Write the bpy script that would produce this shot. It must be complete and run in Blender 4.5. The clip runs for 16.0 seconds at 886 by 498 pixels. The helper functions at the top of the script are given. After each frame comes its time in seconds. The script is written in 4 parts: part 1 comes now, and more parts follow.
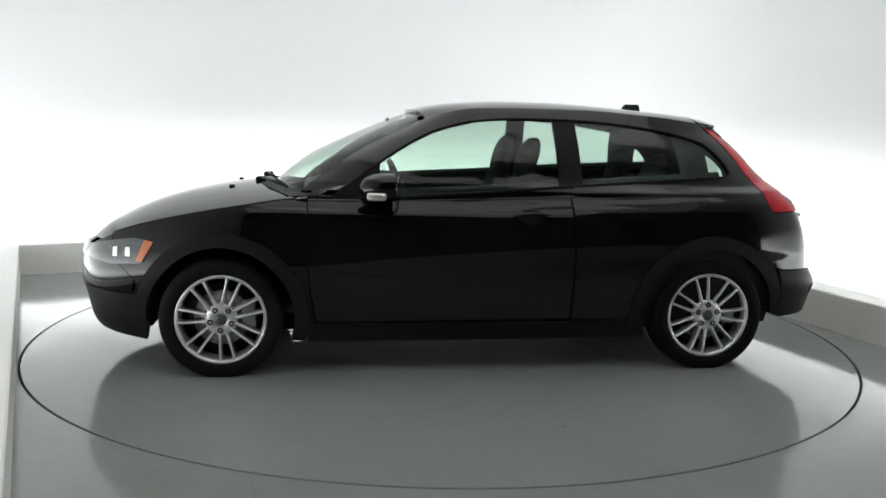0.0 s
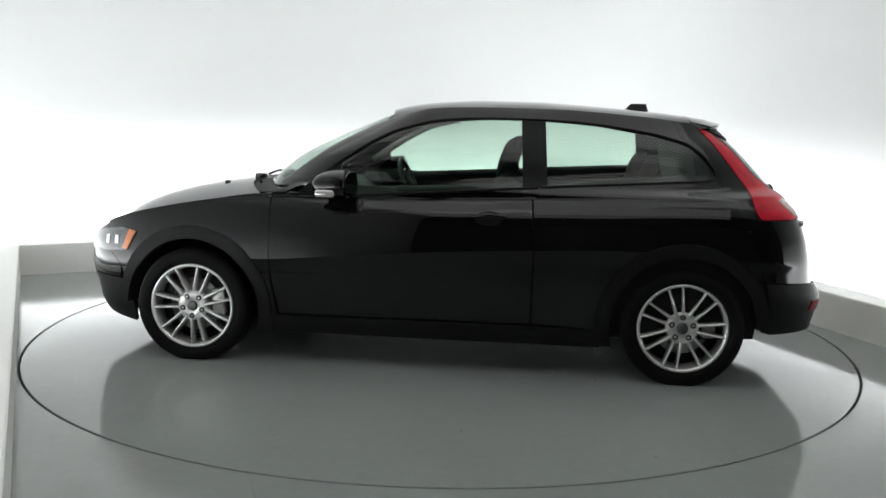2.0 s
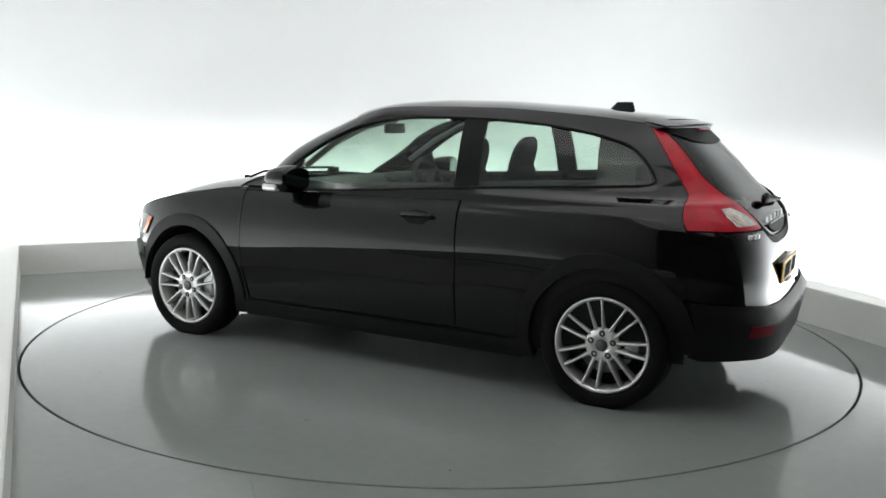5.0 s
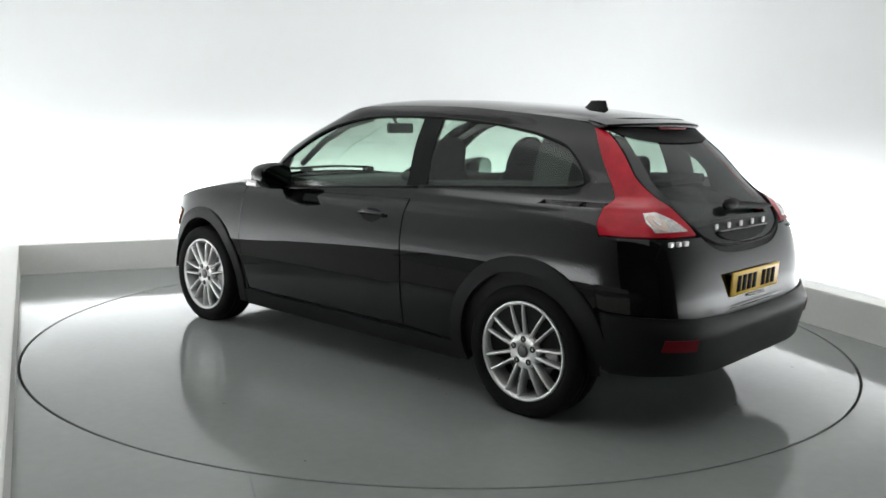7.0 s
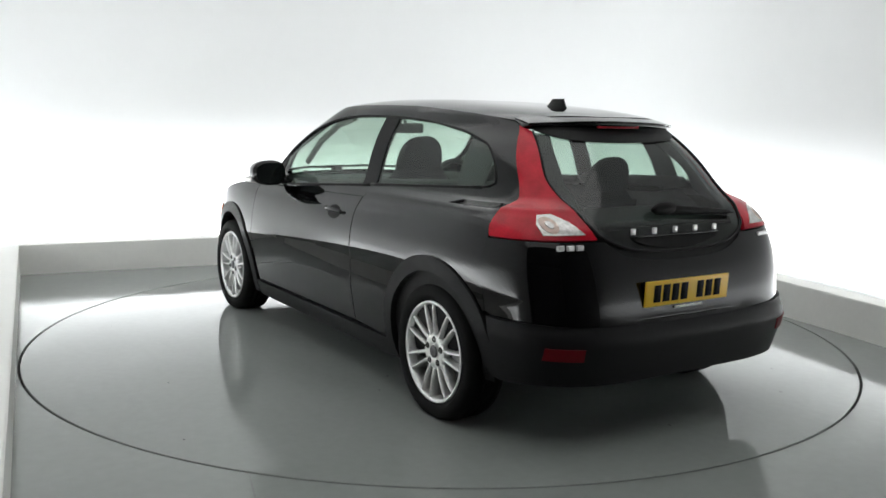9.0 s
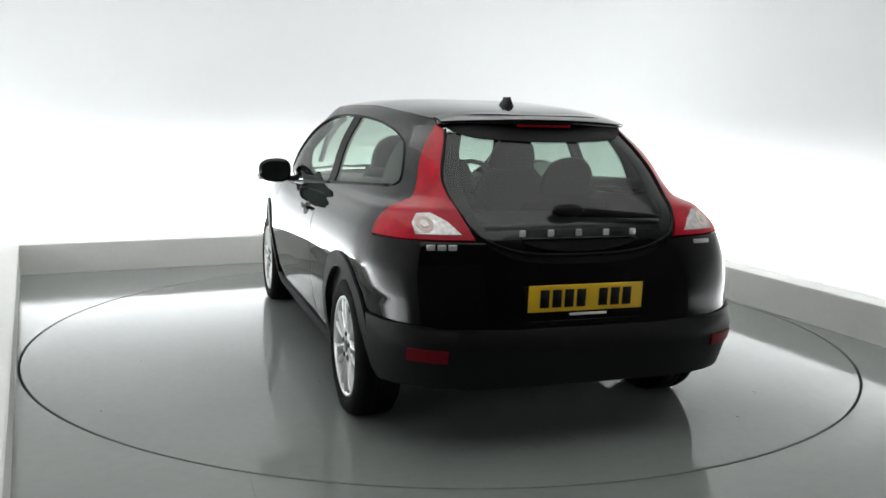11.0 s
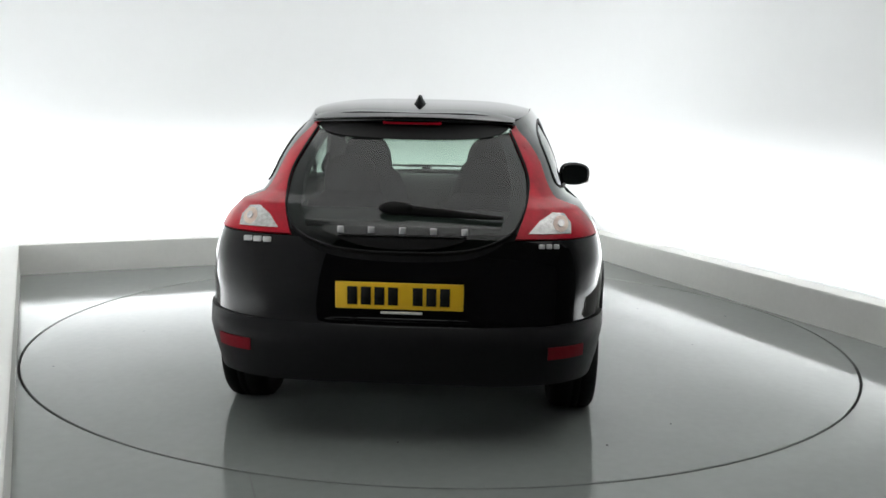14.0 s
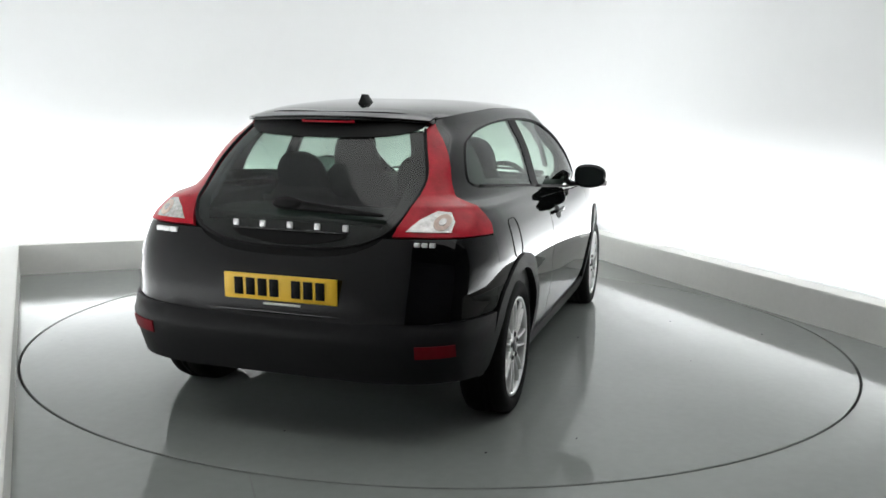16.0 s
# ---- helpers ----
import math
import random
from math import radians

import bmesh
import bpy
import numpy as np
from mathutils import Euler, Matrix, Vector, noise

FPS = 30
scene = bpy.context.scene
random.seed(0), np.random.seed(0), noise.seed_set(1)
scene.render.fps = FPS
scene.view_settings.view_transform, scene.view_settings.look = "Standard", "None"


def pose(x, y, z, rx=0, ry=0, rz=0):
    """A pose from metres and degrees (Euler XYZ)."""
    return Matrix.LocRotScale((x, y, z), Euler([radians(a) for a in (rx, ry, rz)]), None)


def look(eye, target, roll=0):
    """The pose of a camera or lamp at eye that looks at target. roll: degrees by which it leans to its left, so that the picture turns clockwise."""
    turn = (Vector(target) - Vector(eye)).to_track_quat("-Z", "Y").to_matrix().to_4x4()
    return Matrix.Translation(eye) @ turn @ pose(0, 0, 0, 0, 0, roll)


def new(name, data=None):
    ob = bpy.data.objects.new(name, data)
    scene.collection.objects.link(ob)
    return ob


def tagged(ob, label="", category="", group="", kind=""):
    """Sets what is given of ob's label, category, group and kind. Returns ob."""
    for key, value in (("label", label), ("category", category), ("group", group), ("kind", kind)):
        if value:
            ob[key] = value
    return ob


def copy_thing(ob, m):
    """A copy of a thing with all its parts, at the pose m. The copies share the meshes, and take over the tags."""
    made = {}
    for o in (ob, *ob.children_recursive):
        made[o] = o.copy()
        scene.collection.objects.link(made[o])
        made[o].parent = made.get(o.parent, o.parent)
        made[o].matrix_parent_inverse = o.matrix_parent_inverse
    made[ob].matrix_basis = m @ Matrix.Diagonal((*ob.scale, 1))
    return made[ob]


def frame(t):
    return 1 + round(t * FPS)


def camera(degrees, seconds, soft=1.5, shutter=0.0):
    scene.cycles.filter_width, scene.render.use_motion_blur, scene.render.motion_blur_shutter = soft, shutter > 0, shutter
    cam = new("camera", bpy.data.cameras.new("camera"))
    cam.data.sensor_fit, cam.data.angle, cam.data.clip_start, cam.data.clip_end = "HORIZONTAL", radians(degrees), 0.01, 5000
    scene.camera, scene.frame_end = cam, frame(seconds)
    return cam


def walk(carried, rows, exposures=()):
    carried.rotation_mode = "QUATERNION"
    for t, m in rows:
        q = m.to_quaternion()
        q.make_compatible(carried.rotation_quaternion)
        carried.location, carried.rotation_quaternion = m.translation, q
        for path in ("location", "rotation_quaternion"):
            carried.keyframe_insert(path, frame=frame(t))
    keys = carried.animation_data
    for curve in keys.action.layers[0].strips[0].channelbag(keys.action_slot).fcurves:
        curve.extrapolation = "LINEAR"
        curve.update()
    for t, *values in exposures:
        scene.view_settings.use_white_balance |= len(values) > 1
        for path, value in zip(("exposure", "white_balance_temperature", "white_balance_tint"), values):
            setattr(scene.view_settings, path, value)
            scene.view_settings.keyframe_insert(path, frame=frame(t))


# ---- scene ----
cam = camera(53.6636, 16.0, soft=1.6)

# ---- camera: stands still ----
EYE, YAW, PITCH, ROLL = Vector((-0.0212, -5.517, 1.3553)), 0.2257, -8.5059, 1.2512
AIM = EYE + Vector((math.sin(radians(YAW)) * math.cos(radians(PITCH)), math.cos(radians(YAW)) * math.cos(radians(PITCH)), math.sin(radians(PITCH))))
STAND = look(EYE, AIM, ROLL)
walk(cam, [(0, STAND), (16.0, STAND)], exposures=[(0, 0.0), (16.0, 0.0)])

# ---- plan of the studio ----
TABLE_R, TABLE_C = 2.4707, (-0.0012, 0.0287)
KERB_H, KERB_T, TROUGH, WALL_H = 0.248, 0.20, 1.0, 4.4
KERB = [(-0.479, -4.81), (-3.47, 1.59), (1.266, 3.903), (4.31, -4.404)]


def shifted(pts, d):
    """The polyline pts moved outwards by d."""
    out = []
    for i, p in enumerate(pts):
        ns = []
        for a, b in ((i - 1, i), (i, i + 1)):
            if a >= 0 and b < len(pts):
                v = Vector(pts[b]) - Vector(pts[a])
                ns.append(Vector((-v.y, v.x)).normalized())
        n = sum(ns, Vector((0, 0))).normalized()
        out.append(Vector(p) + n * d / n.dot(ns[0]))
    return out


# ---- light ----
world = bpy.data.worlds.new("world")
scene.world = world
world.use_nodes = True
world.node_tree.nodes["Background"].inputs[0].default_value = (0.9, 0.95, 1.0, 1)
world.node_tree.nodes["Background"].inputs[1].default_value = 0.02


def area(name, m, sx, sy, watts, colour=(1, 1, 1)):
    lamp = bpy.data.lights.new(name, "AREA")
    lamp.shape, lamp.size, lamp.size_y, lamp.energy, lamp.color = "RECTANGLE", sx, sy, watts, colour
    ob = new(name, lamp)
    ob.matrix_world = m
    return ob


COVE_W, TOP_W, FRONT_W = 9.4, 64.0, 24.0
mid_line = shifted(KERB, 0.85)
for i in range(len(KERB) - 1):
    a, b = mid_line[i], mid_line[i + 1]
    if i == 0:  # the tubes stop short of the open end
        a = a + (b - a) * 0.18
    m = (a + b) / 2
    along = (b - a).normalized()
    aim = m + Vector((-along.y, along.x)) * 0.30
    length = (b - a).length
    area("cove_light", look((m.x, m.y, 0.13), (aim.x, aim.y, 0.76)), length * 1.0, 0.10, COVE_W * length, (0.97, 0.99, 1.0))
area("overhead_fill", pose(0.1, -0.2, 4.15, 0, 0, 25), 4.8, 5.8, TOP_W, (1.0, 0.995, 0.985))  # unseen soft fill added overhead to light the floor and upper walls
area("front_fill", pose(0.2, -4.0, 4.15, 18, 0, 0), 5.0, 2.2, FRONT_W, (1.0, 0.995, 0.985))  # unseen soft lamp added for the bright camera-side area mirrored in the rear glass

# ---- materials ----
def nodes_of(name):
    m = bpy.data.materials.new(name)
    m.use_nodes = True
    return m, m.node_tree.nodes, m.node_tree.links, m.node_tree.nodes["Principled BSDF"]


def surface(name, colour, rough=0.5, metal=0.0, vary=0.12, scale=6.0, bump=0.0, bump_scale=120.0, coat=0.0, rough_vary=0.1, spec=0.5, coat_rough=0.03, coat_ior=1.5):
    """A Principled material whose colour and roughness drift at two scales, with a fine relief."""
    m, n, l, p = nodes_of(name)
    tc = n.new("ShaderNodeTexCoord")
    big, fine = n.new("ShaderNodeTexNoise"), n.new("ShaderNodeTexNoise")
    big.inputs["Scale"].default_value, big.inputs["Detail"].default_value = scale, 4
    fine.inputs["Scale"].default_value, fine.inputs["Detail"].default_value = scale * 14, 3
    mix = n.new("ShaderNodeMix")
    mix.data_type = "FLOAT"
    mix.inputs[0].default_value = 0.4
    l.new(tc.outputs["Object"], big.inputs["Vector"])
    l.new(tc.outputs["Object"], fine.inputs["Vector"])
    l.new(big.outputs["Fac"], mix.inputs[2])
    l.new(fine.outputs["Fac"], mix.inputs[3])
    ramp = n.new("ShaderNodeValToRGB")
    ramp.color_ramp.elements[0].position, ramp.color_ramp.elements[1].position = 0.3, 0.7
    ramp.color_ramp.elements[0].color = (*[c * (1 - vary) for c in colour], 1)
    ramp.color_ramp.elements[1].color = (*[min(1, c * (1 + vary)) for c in colour], 1)
    l.new(mix.outputs[0], ramp.inputs[0])
    l.new(ramp.outputs[0], p.inputs["Base Color"])
    rr = n.new("ShaderNodeMapRange")
    rr.inputs["To Min"].default_value, rr.inputs["To Max"].default_value = rough * (1 - rough_vary), min(1, rough * (1 + rough_vary))
    rr.inputs["From Min"].default_value, rr.inputs["From Max"].default_value = 0.3, 0.7
    l.new(mix.outputs[0], rr.inputs["Value"])
    l.new(rr.outputs[0], p.inputs["Roughness"])
    p.inputs["Metallic"].default_value = metal
    p.inputs["Specular IOR Level"].default_value = spec
    p.inputs["Coat Weight"].default_value, p.inputs["Coat Roughness"].default_value = coat, coat_rough
    p.inputs["Coat IOR"].default_value = coat_ior
    if bump:
        rel, bn = n.new("ShaderNodeTexNoise"), n.new("ShaderNodeBump")
        rel.inputs["Scale"].default_value, rel.inputs["Detail"].default_value = bump_scale, 4
        bn.inputs["Strength"].default_value, bn.inputs["Distance"].default_value = bump, 0.002
        l.new(tc.outputs["Object"], rel.inputs["Vector"])
        l.new(rel.outputs["Fac"], bn.inputs["Height"])
        l.new(bn.outputs[0], p.inputs["Normal"])
    return m


def glassy(name, tint, rough=0.0):
    """Thin tinted glass: a see-through sheet with a Fresnel gloss."""
    m, n, l, p = nodes_of(name)
    n.remove(p)
    clear, gloss, mix, fr = n.new("ShaderNodeBsdfTransparent"), n.new("ShaderNodeBsdfGlossy"), n.new("ShaderNodeMixShader"), n.new("ShaderNodeLayerWeight")
    power, scale = n.new("ShaderNodeMath"), n.new("ShaderNodeMath")
    clear.inputs[0].default_value = (*tint, 1)
    gloss.inputs["Roughness"].default_value = rough
    fr.inputs["Blend"].default_value = 0.5
    power.operation, scale.operation = "POWER", "MULTIPLY_ADD"
    power.inputs[1].default_value = 5.0
    scale.inputs[1].default_value, scale.inputs[2].default_value = 0.94, 0.06
    l.new(fr.outputs["Facing"], power.inputs[0])
    l.new(power.outputs[0], scale.inputs[0])
    l.new(scale.outputs[0], mix.inputs[0])
    l.new(clear.outputs[0], mix.inputs[1])
    l.new(gloss.outputs[0], mix.inputs[2])
    l.new(mix.outputs[0], n["Material Output"].inputs[0])
    return m


FLOOR = surface("floor_paint", (0.246, 0.264, 0.252), 0.105, spec=0.40, vary=0.06, scale=1.3, bump=0.07, bump_scale=16, rough_vary=0.3)
DISC = surface("turntable_paint", (0.240, 0.258, 0.246), 0.080, spec=0.40, vary=0.06, scale=1.5, bump=0.07, bump_scale=16, rough_vary=0.3)
WORN = surface("worn_floor_paint", (0.10, 0.108, 0.103), 0.35, vary=0.3, scale=30)
GAP = surface("dark_gap", (0.012, 0.013, 0.012), 0.8)
KERB_M = surface("kerb_paint", (0.74, 0.74, 0.71), 0.6, vary=0.04, scale=2.0, bump=0.05)
DARK = surface("dark_surround", (0.10, 0.10, 0.10), 0.95, vary=0.3, scale=3)
WALL = surface("white_wall_paint", (0.86, 0.87, 0.87), 0.8, vary=0.01, scale=1.0)
PAINT = surface("black_car_paint", (0.003, 0.003, 0.0033), 0.35, vary=0.2, scale=40, coat=1.0, coat_ior=1.46, rough_vary=0.1, spec=0.0, coat_rough=0.02)
PLASTIC = surface("black_grained_plastic", (0.0085, 0.0085, 0.009), 0.48, vary=0.15, scale=30, bump=0.25, bump_scale=500, spec=0.14)
RUBBER = surface("tyre_rubber", (0.0055, 0.0055, 0.0055), 0.75, vary=0.25, scale=25, bump=0.2, bump_scale=250, spec=0.12)
# this black also paints shade in recesses and under the spoiler
SEAL_SHADE = surface("rubber_seal_and_shade", (0.006, 0.006, 0.006), 0.5, vary=0.1, spec=0.15)
ALLOY = surface("silver_alloy", (0.70, 0.70, 0.69), 0.30, metal=0.6, vary=0.07, scale=40, coat=0.3)
BADGE = surface("satin_chrome_badge", (0.66, 0.66, 0.66), 0.3, metal=0.45, vary=0.06, scale=60)
STEEL = surface("brushed_steel", (0.34, 0.34, 0.34), 0.4, metal=1.0, vary=0.1, scale=60)
CHROME = surface("chrome", (0.85, 0.85, 0.86), 0.08, metal=1.0, vary=0.02)
RED = surface("red_lamp_plastic", (0.44, 0.004, 0.018), 0.3, vary=0.35, scale=14, coat=0.5, coat_ior=1.4, spec=0.10)
REDDARK = surface("dark_red_reflector", (0.14, 0.0015, 0.007), 0.45, vary=0.15, scale=40, coat=0.2, spec=0.1)
CLEARL = surface("clear_lamp_lens", (0.64, 0.62, 0.60), 0.12, metal=0.4, vary=0.35, scale=60, coat=1.0)
AMBER = surface("amber_lens", (0.52, 0.13, 0.025), 0.25, vary=0.1, scale=40, coat=1.0)
PEACH = surface("peach_bulb_lens", (0.62, 0.46, 0.38), 0.18, vary=0.15, scale=60, coat=1.0)
YELLOW = surface("yellow_plate", (0.86, 0.53, 0.015), 0.4, vary=0.03, scale=20)
BLACKINK = surface("black_ink", (0.012, 0.012, 0.012), 0.7, spec=0.1)
CLOTH = surface("charcoal_cloth", (0.030, 0.032, 0.033), 0.9, vary=0.2, scale=30, bump=0.3, bump_scale=600)
TRIM = surface("dark_interior_plastic", (0.055, 0.058, 0.057), 0.6, vary=0.1, scale=20, bump=0.2, bump_scale=400)
HEAD = surface("grey_headlining", (0.30, 0.31, 0.30), 0.9, vary=0.05)
HEADL = surface("head_lamp_lens", (0.075, 0.078, 0.08), 0.15, metal=0.4, vary=0.3, scale=30, coat=1.0)
HUB = surface("dark_hub_cap", (0.12, 0.12, 0.125), 0.35, metal=0.6, vary=0.3, scale=60)
MIRROR = surface("mirror_glass", (0.22, 0.26, 0.245), 0.03, metal=1.0, vary=0.0)
GLASS = glassy("tinted_glass", (0.63, 0.74, 0.67))
REARGLASS = glassy("rear_glass", (0.42, 0.50, 0.46))

# ---- helpers for parts ----
def part(name, bm, material, parent, label="", smooth=True):
    me = bpy.data.meshes.new(name)
    if smooth:
        for f in bm.faces:
            f.smooth = True
    bm.to_mesh(me)
    bm.free()
    me.materials.append(material)
    ob = new(name, me)
    ob.parent = parent
    if label:
        ob["label"] = label
    return ob


def box(bm, c, s, m=None, bevel=0.0):
    r = bmesh.ops.create_cube(bm, size=1.0, matrix=(m or Matrix()) @ Matrix.Translation(c) @ Matrix.Diagonal((*s, 1)))
    if bevel:
        vs = set(r["verts"])
        es = [e for e in bm.edges if e.verts[0] in vs and e.verts[1] in vs]
        bmesh.ops.bevel(bm, geom=es, offset=bevel, segments=3, profile=0.5, affect="EDGES")


def lathe(bm, prof, m=None, n=64):
    """Turns a profile of (radius, height) about the local y axis (height goes along y)."""
    m = m or Matrix()
    rings = [[bm.verts.new(m @ Vector((r * math.cos(2 * math.pi * i / n), h, r * math.sin(2 * math.pi * i / n)))) for i in range(n)] for r, h in prof]
    for a, b in zip(rings, rings[1:]):
        for i in range(n):
            bm.faces.new((a[i], b[i], b[(i + 1) % n], a[(i + 1) % n]))


def tube(bm, pts, radius, n=8):
    """A round bar along the points."""
    pts = [Vector(p) for p in pts]
    rings = []
    for i, p in enumerate(pts):
        d = (pts[min(i + 1, len(pts) - 1)] - pts[max(i - 1, 0)]).normalized()
        u = d.orthogonal().normalized()
        if i and rings:
            u = (prev - d * prev.dot(d)).normalized()
        prev, v = u, d.cross(u)
        rings.append([bm.verts.new(p + (u * math.cos(2 * math.pi * k / n) + v * math.sin(2 * math.pi * k / n)) * radius) for k in range(n)])
    for a, b in zip(rings, rings[1:]):
        for k in range(n):
            bm.faces.new((a[k], a[(k + 1) % n], b[(k + 1) % n], b[k]))
    bm.faces.new(rings[0][::-1])
    bm.faces.new(rings[-1])


def rounded(bm, sections):
    """A closed skin through cross-sections, each a ring of points."""
    rings = [[bm.verts.new(p) for p in s] for s in sections]
    n = len(rings[0])
    for a, b in zip(rings, rings[1:]):
        for k in range(n):
            bm.faces.new((a[k], a[(k + 1) % n], b[(k + 1) % n], b[k]))
    bm.faces.new(rings[0][::-1])
    bm.faces.new(rings[-1])
    bmesh.ops.recalc_face_normals(bm, faces=bm.faces[:])


# ---- studio ----
bm = bmesh.new()
N = 256
ring = lambda r, z: [bm.verts.new((TABLE_C[0] + r * math.cos(2 * math.pi * i / N), TABLE_C[1] + r * math.sin(2 * math.pi * i / N), z)) for i in range(N)]
r0, r1, r2 = ring(TABLE_R + 0.007, -0.03), ring(TABLE_R + 0.007, 0), ring(10.0, 0)
for a, b in ((r0, r1), (r1, r2)):
    for i in range(N):
        bm.faces.new((a[i], b[i], b[(i + 1) % N], a[(i + 1) % N]))
bmesh.ops.recalc_face_normals(bm, faces=bm.faces[:])
floor = tagged(part("floor", bm, FLOOR, None, smooth=False), "glossy grey painted studio floor round the turntable", "floor", kind="structure")

bm = bmesh.new()
bmesh.ops.create_circle(bm, cap_ends=True, segments=128, radius=TABLE_R + 0.1, matrix=Matrix.Translation((*TABLE_C, -0.028)))
tagged(part("floor_pit", bm, GAP, None, smooth=False), "dark pit under the turntable rim", "floor", kind="structure")

turntable = tagged(new("turntable"), "round grey painted turntable flush with the floor", "turntable")
bm = bmesh.new()
lathe(bm, [(0.0001, 0), (1.2, 0), (TABLE_R - 0.009, 0), (TABLE_R - 0.006, -0.003), (TABLE_R - 0.006, -0.026)], Matrix.Rotation(radians(90), 4, "X"), 256)
bmesh.ops.recalc_face_normals(bm, faces=bm.faces[:])
part("platform", bm, DISC, turntable, smooth=False)

top_line = shifted(KERB, KERB_T)
for i in range(len(KERB) - 1):
    bm = bmesh.new()
    q = [Vector(KERB[i]), Vector(KERB[i + 1]), top_line[i + 1], top_line[i]]
    lo, hi = [bm.verts.new((p.x, p.y, 0.0)) for p in q], [bm.verts.new((p.x, p.y, KERB_H)) for p in q]
    for k in range(4):
        bm.faces.new((lo[k], lo[(k + 1) % 4], hi[(k + 1) % 4], hi[k]))
    bm.faces.new(hi)
    bmesh.ops.bevel(bm, geom=[e for e in bm.edges if abs(e.verts[0].co.z - KERB_H) < 1e-6 and abs(e.verts[1].co.z - KERB_H) < 1e-6], offset=0.006, segments=2, affect="EDGES")
    bmesh.ops.recalc_face_normals(bm, faces=bm.faces[:])
    tagged(part("trim_%d" % (i + 1), bm, KERB_M, None, smooth=False), "low pale grey kerb panel along the studio floor", "kerb panel", kind="structure")

# white wall, curving round the corners and over into the ceiling
def coved(pts, d, r, n=12):
    """The polyline pts moved outwards by d, its inner corners rounded to the radius r."""
    line = shifted(pts, d)
    out = [line[0]]
    for a, b, c in zip(line, line[1:], line[2:]):
        u, v = (a - b).normalized(), (c - b).normalized()
        half = u.angle(v) / 2
        mid = b + (u + v).normalized() * (r / math.sin(half))
        p, q = b + u * (r / math.tan(half)) - mid, b + v * (r / math.tan(half)) - mid
        turn = p.angle_signed(q)
        for k in range(n + 1):
            t = -turn * k / n
            out.append(mid + Vector((p.x * math.cos(t) - p.y * math.sin(t), p.x * math.sin(t) + p.y * math.cos(t))))
    return out + [line[-1]]


prof = [(0.0, 0.0), (0.0, 1.4), (0.0, WALL_H - 1.2)] + [(-(1 - math.cos(a)) * 1.2, WALL_H - 1.2 + math.sin(a) * 1.2) for a in [radians(9 * k) for k in range(1, 11)]]
bm = bmesh.new()
cols = [[Vector((*p, z)) for p in coved(KERB, TROUGH + d, 1.4 + d)] for d, z in prof]
vs = [[bm.verts.new(p) for p in row] for row in cols]
for a, b in zip(vs, vs[1:]):
    for k in range(len(a) - 1):
        bm.faces.new((a[k], a[k + 1], b[k + 1], b[k]))
wall = tagged(part("wall_backdrop", bm, WALL, None, smooth=True), "seamless white studio wall curving into the ceiling", "wall", kind="structure")
sol = wall.modifiers.new("thick", "SOLIDIFY")
sol.thickness, sol.offset = 0.08, -1.0
# white bottom of the light trough between kerb and wall
inner, outer = shifted(KERB, KERB_T - 0.01), shifted(KERB, TROUGH)
bm = bmesh.new()
for i in range(len(KERB) - 1):
    q = [inner[i], inner[i + 1], outer[i + 1], outer[i]]
    bm.faces.new([bm.verts.new((p.x, p.y, 0.02)) for p in q])
bmesh.ops.recalc_face_normals(bm, faces=bm.faces[:])
tagged(part("floor_trough", bm, WALL, None, smooth=False), "white painted trough behind the low kerb", "floor", kind="structure")
# unseen dark walls added behind the camera so the paint mirrors dark there
bm = bmesh.new()
wl = shifted(KERB, TROUGH)
back = [Vector(wl[-1]), Vector((5.2, -9.0)), Vector((-3.2, -9.0)), Vector((-2.4, -6.5)), Vector(wl[0])]
for p, q in zip(back, back[1:]):
    bm.faces.new([bm.verts.new(v) for v in ((p.x, p.y, 0), (q.x, q.y, 0), (q.x, q.y, WALL_H), (p.x, p.y, WALL_H))])
tagged(part("wall_dark", bm, DARK, None, smooth=False), "unseen dark walls behind the camera, added for dark reflections", "wall", kind="structure")
for name, y0, y1, mat, text in (("ceiling_studio", -4.7, 7.0, WALL, "plain white studio ceiling"), ("ceiling_dark", -10.0, -4.703, DARK, "unseen dark ceiling behind the camera, added for dark reflections")):
    bm = bmesh.new()
    box(bm, (0.3, (y0 + y1) / 2, WALL_H + 0.06), (14, y1 - y0, 0.1))
    tagged(part(name, bm, mat, None, smooth=False), text, "ceiling", kind="structure")

# ---- the car's skin: plan outlines that change with height ----
def curve(*pts):
    """A smooth curve through (t, value) pairs that never overshoots."""
    xs, ys = np.array([p[0] for p in pts], float), np.array([p[1] for p in pts], float)
    h, d = np.diff(xs), np.diff(ys) / np.diff(xs)
    g = np.empty(len(xs))
    g[0], g[-1] = d[0], d[-1]
    for i in range(1, len(xs) - 1):
        g[i] = 0 if d[i - 1] * d[i] <= 0 else 3 * (h[i - 1] + h[i]) / ((2 * h[i] + h[i - 1]) / d[i - 1] + (h[i] + 2 * h[i - 1]) / d[i])

    def f(x):
        x = np.clip(x, xs[0], xs[-1])
        i = np.clip(np.searchsorted(xs, x) - 1, 0, len(h) - 1)
        t = (x - xs[i]) / h[i]
        return (2 * t**3 - 3 * t**2 + 1) * ys[i] + (t**3 - 2 * t**2 + t) * h[i] * g[i] + (3 * t**2 - 2 * t**3) * ys[i + 1] + (t**3 - t**2) * h[i] * g[i + 1]
    return f


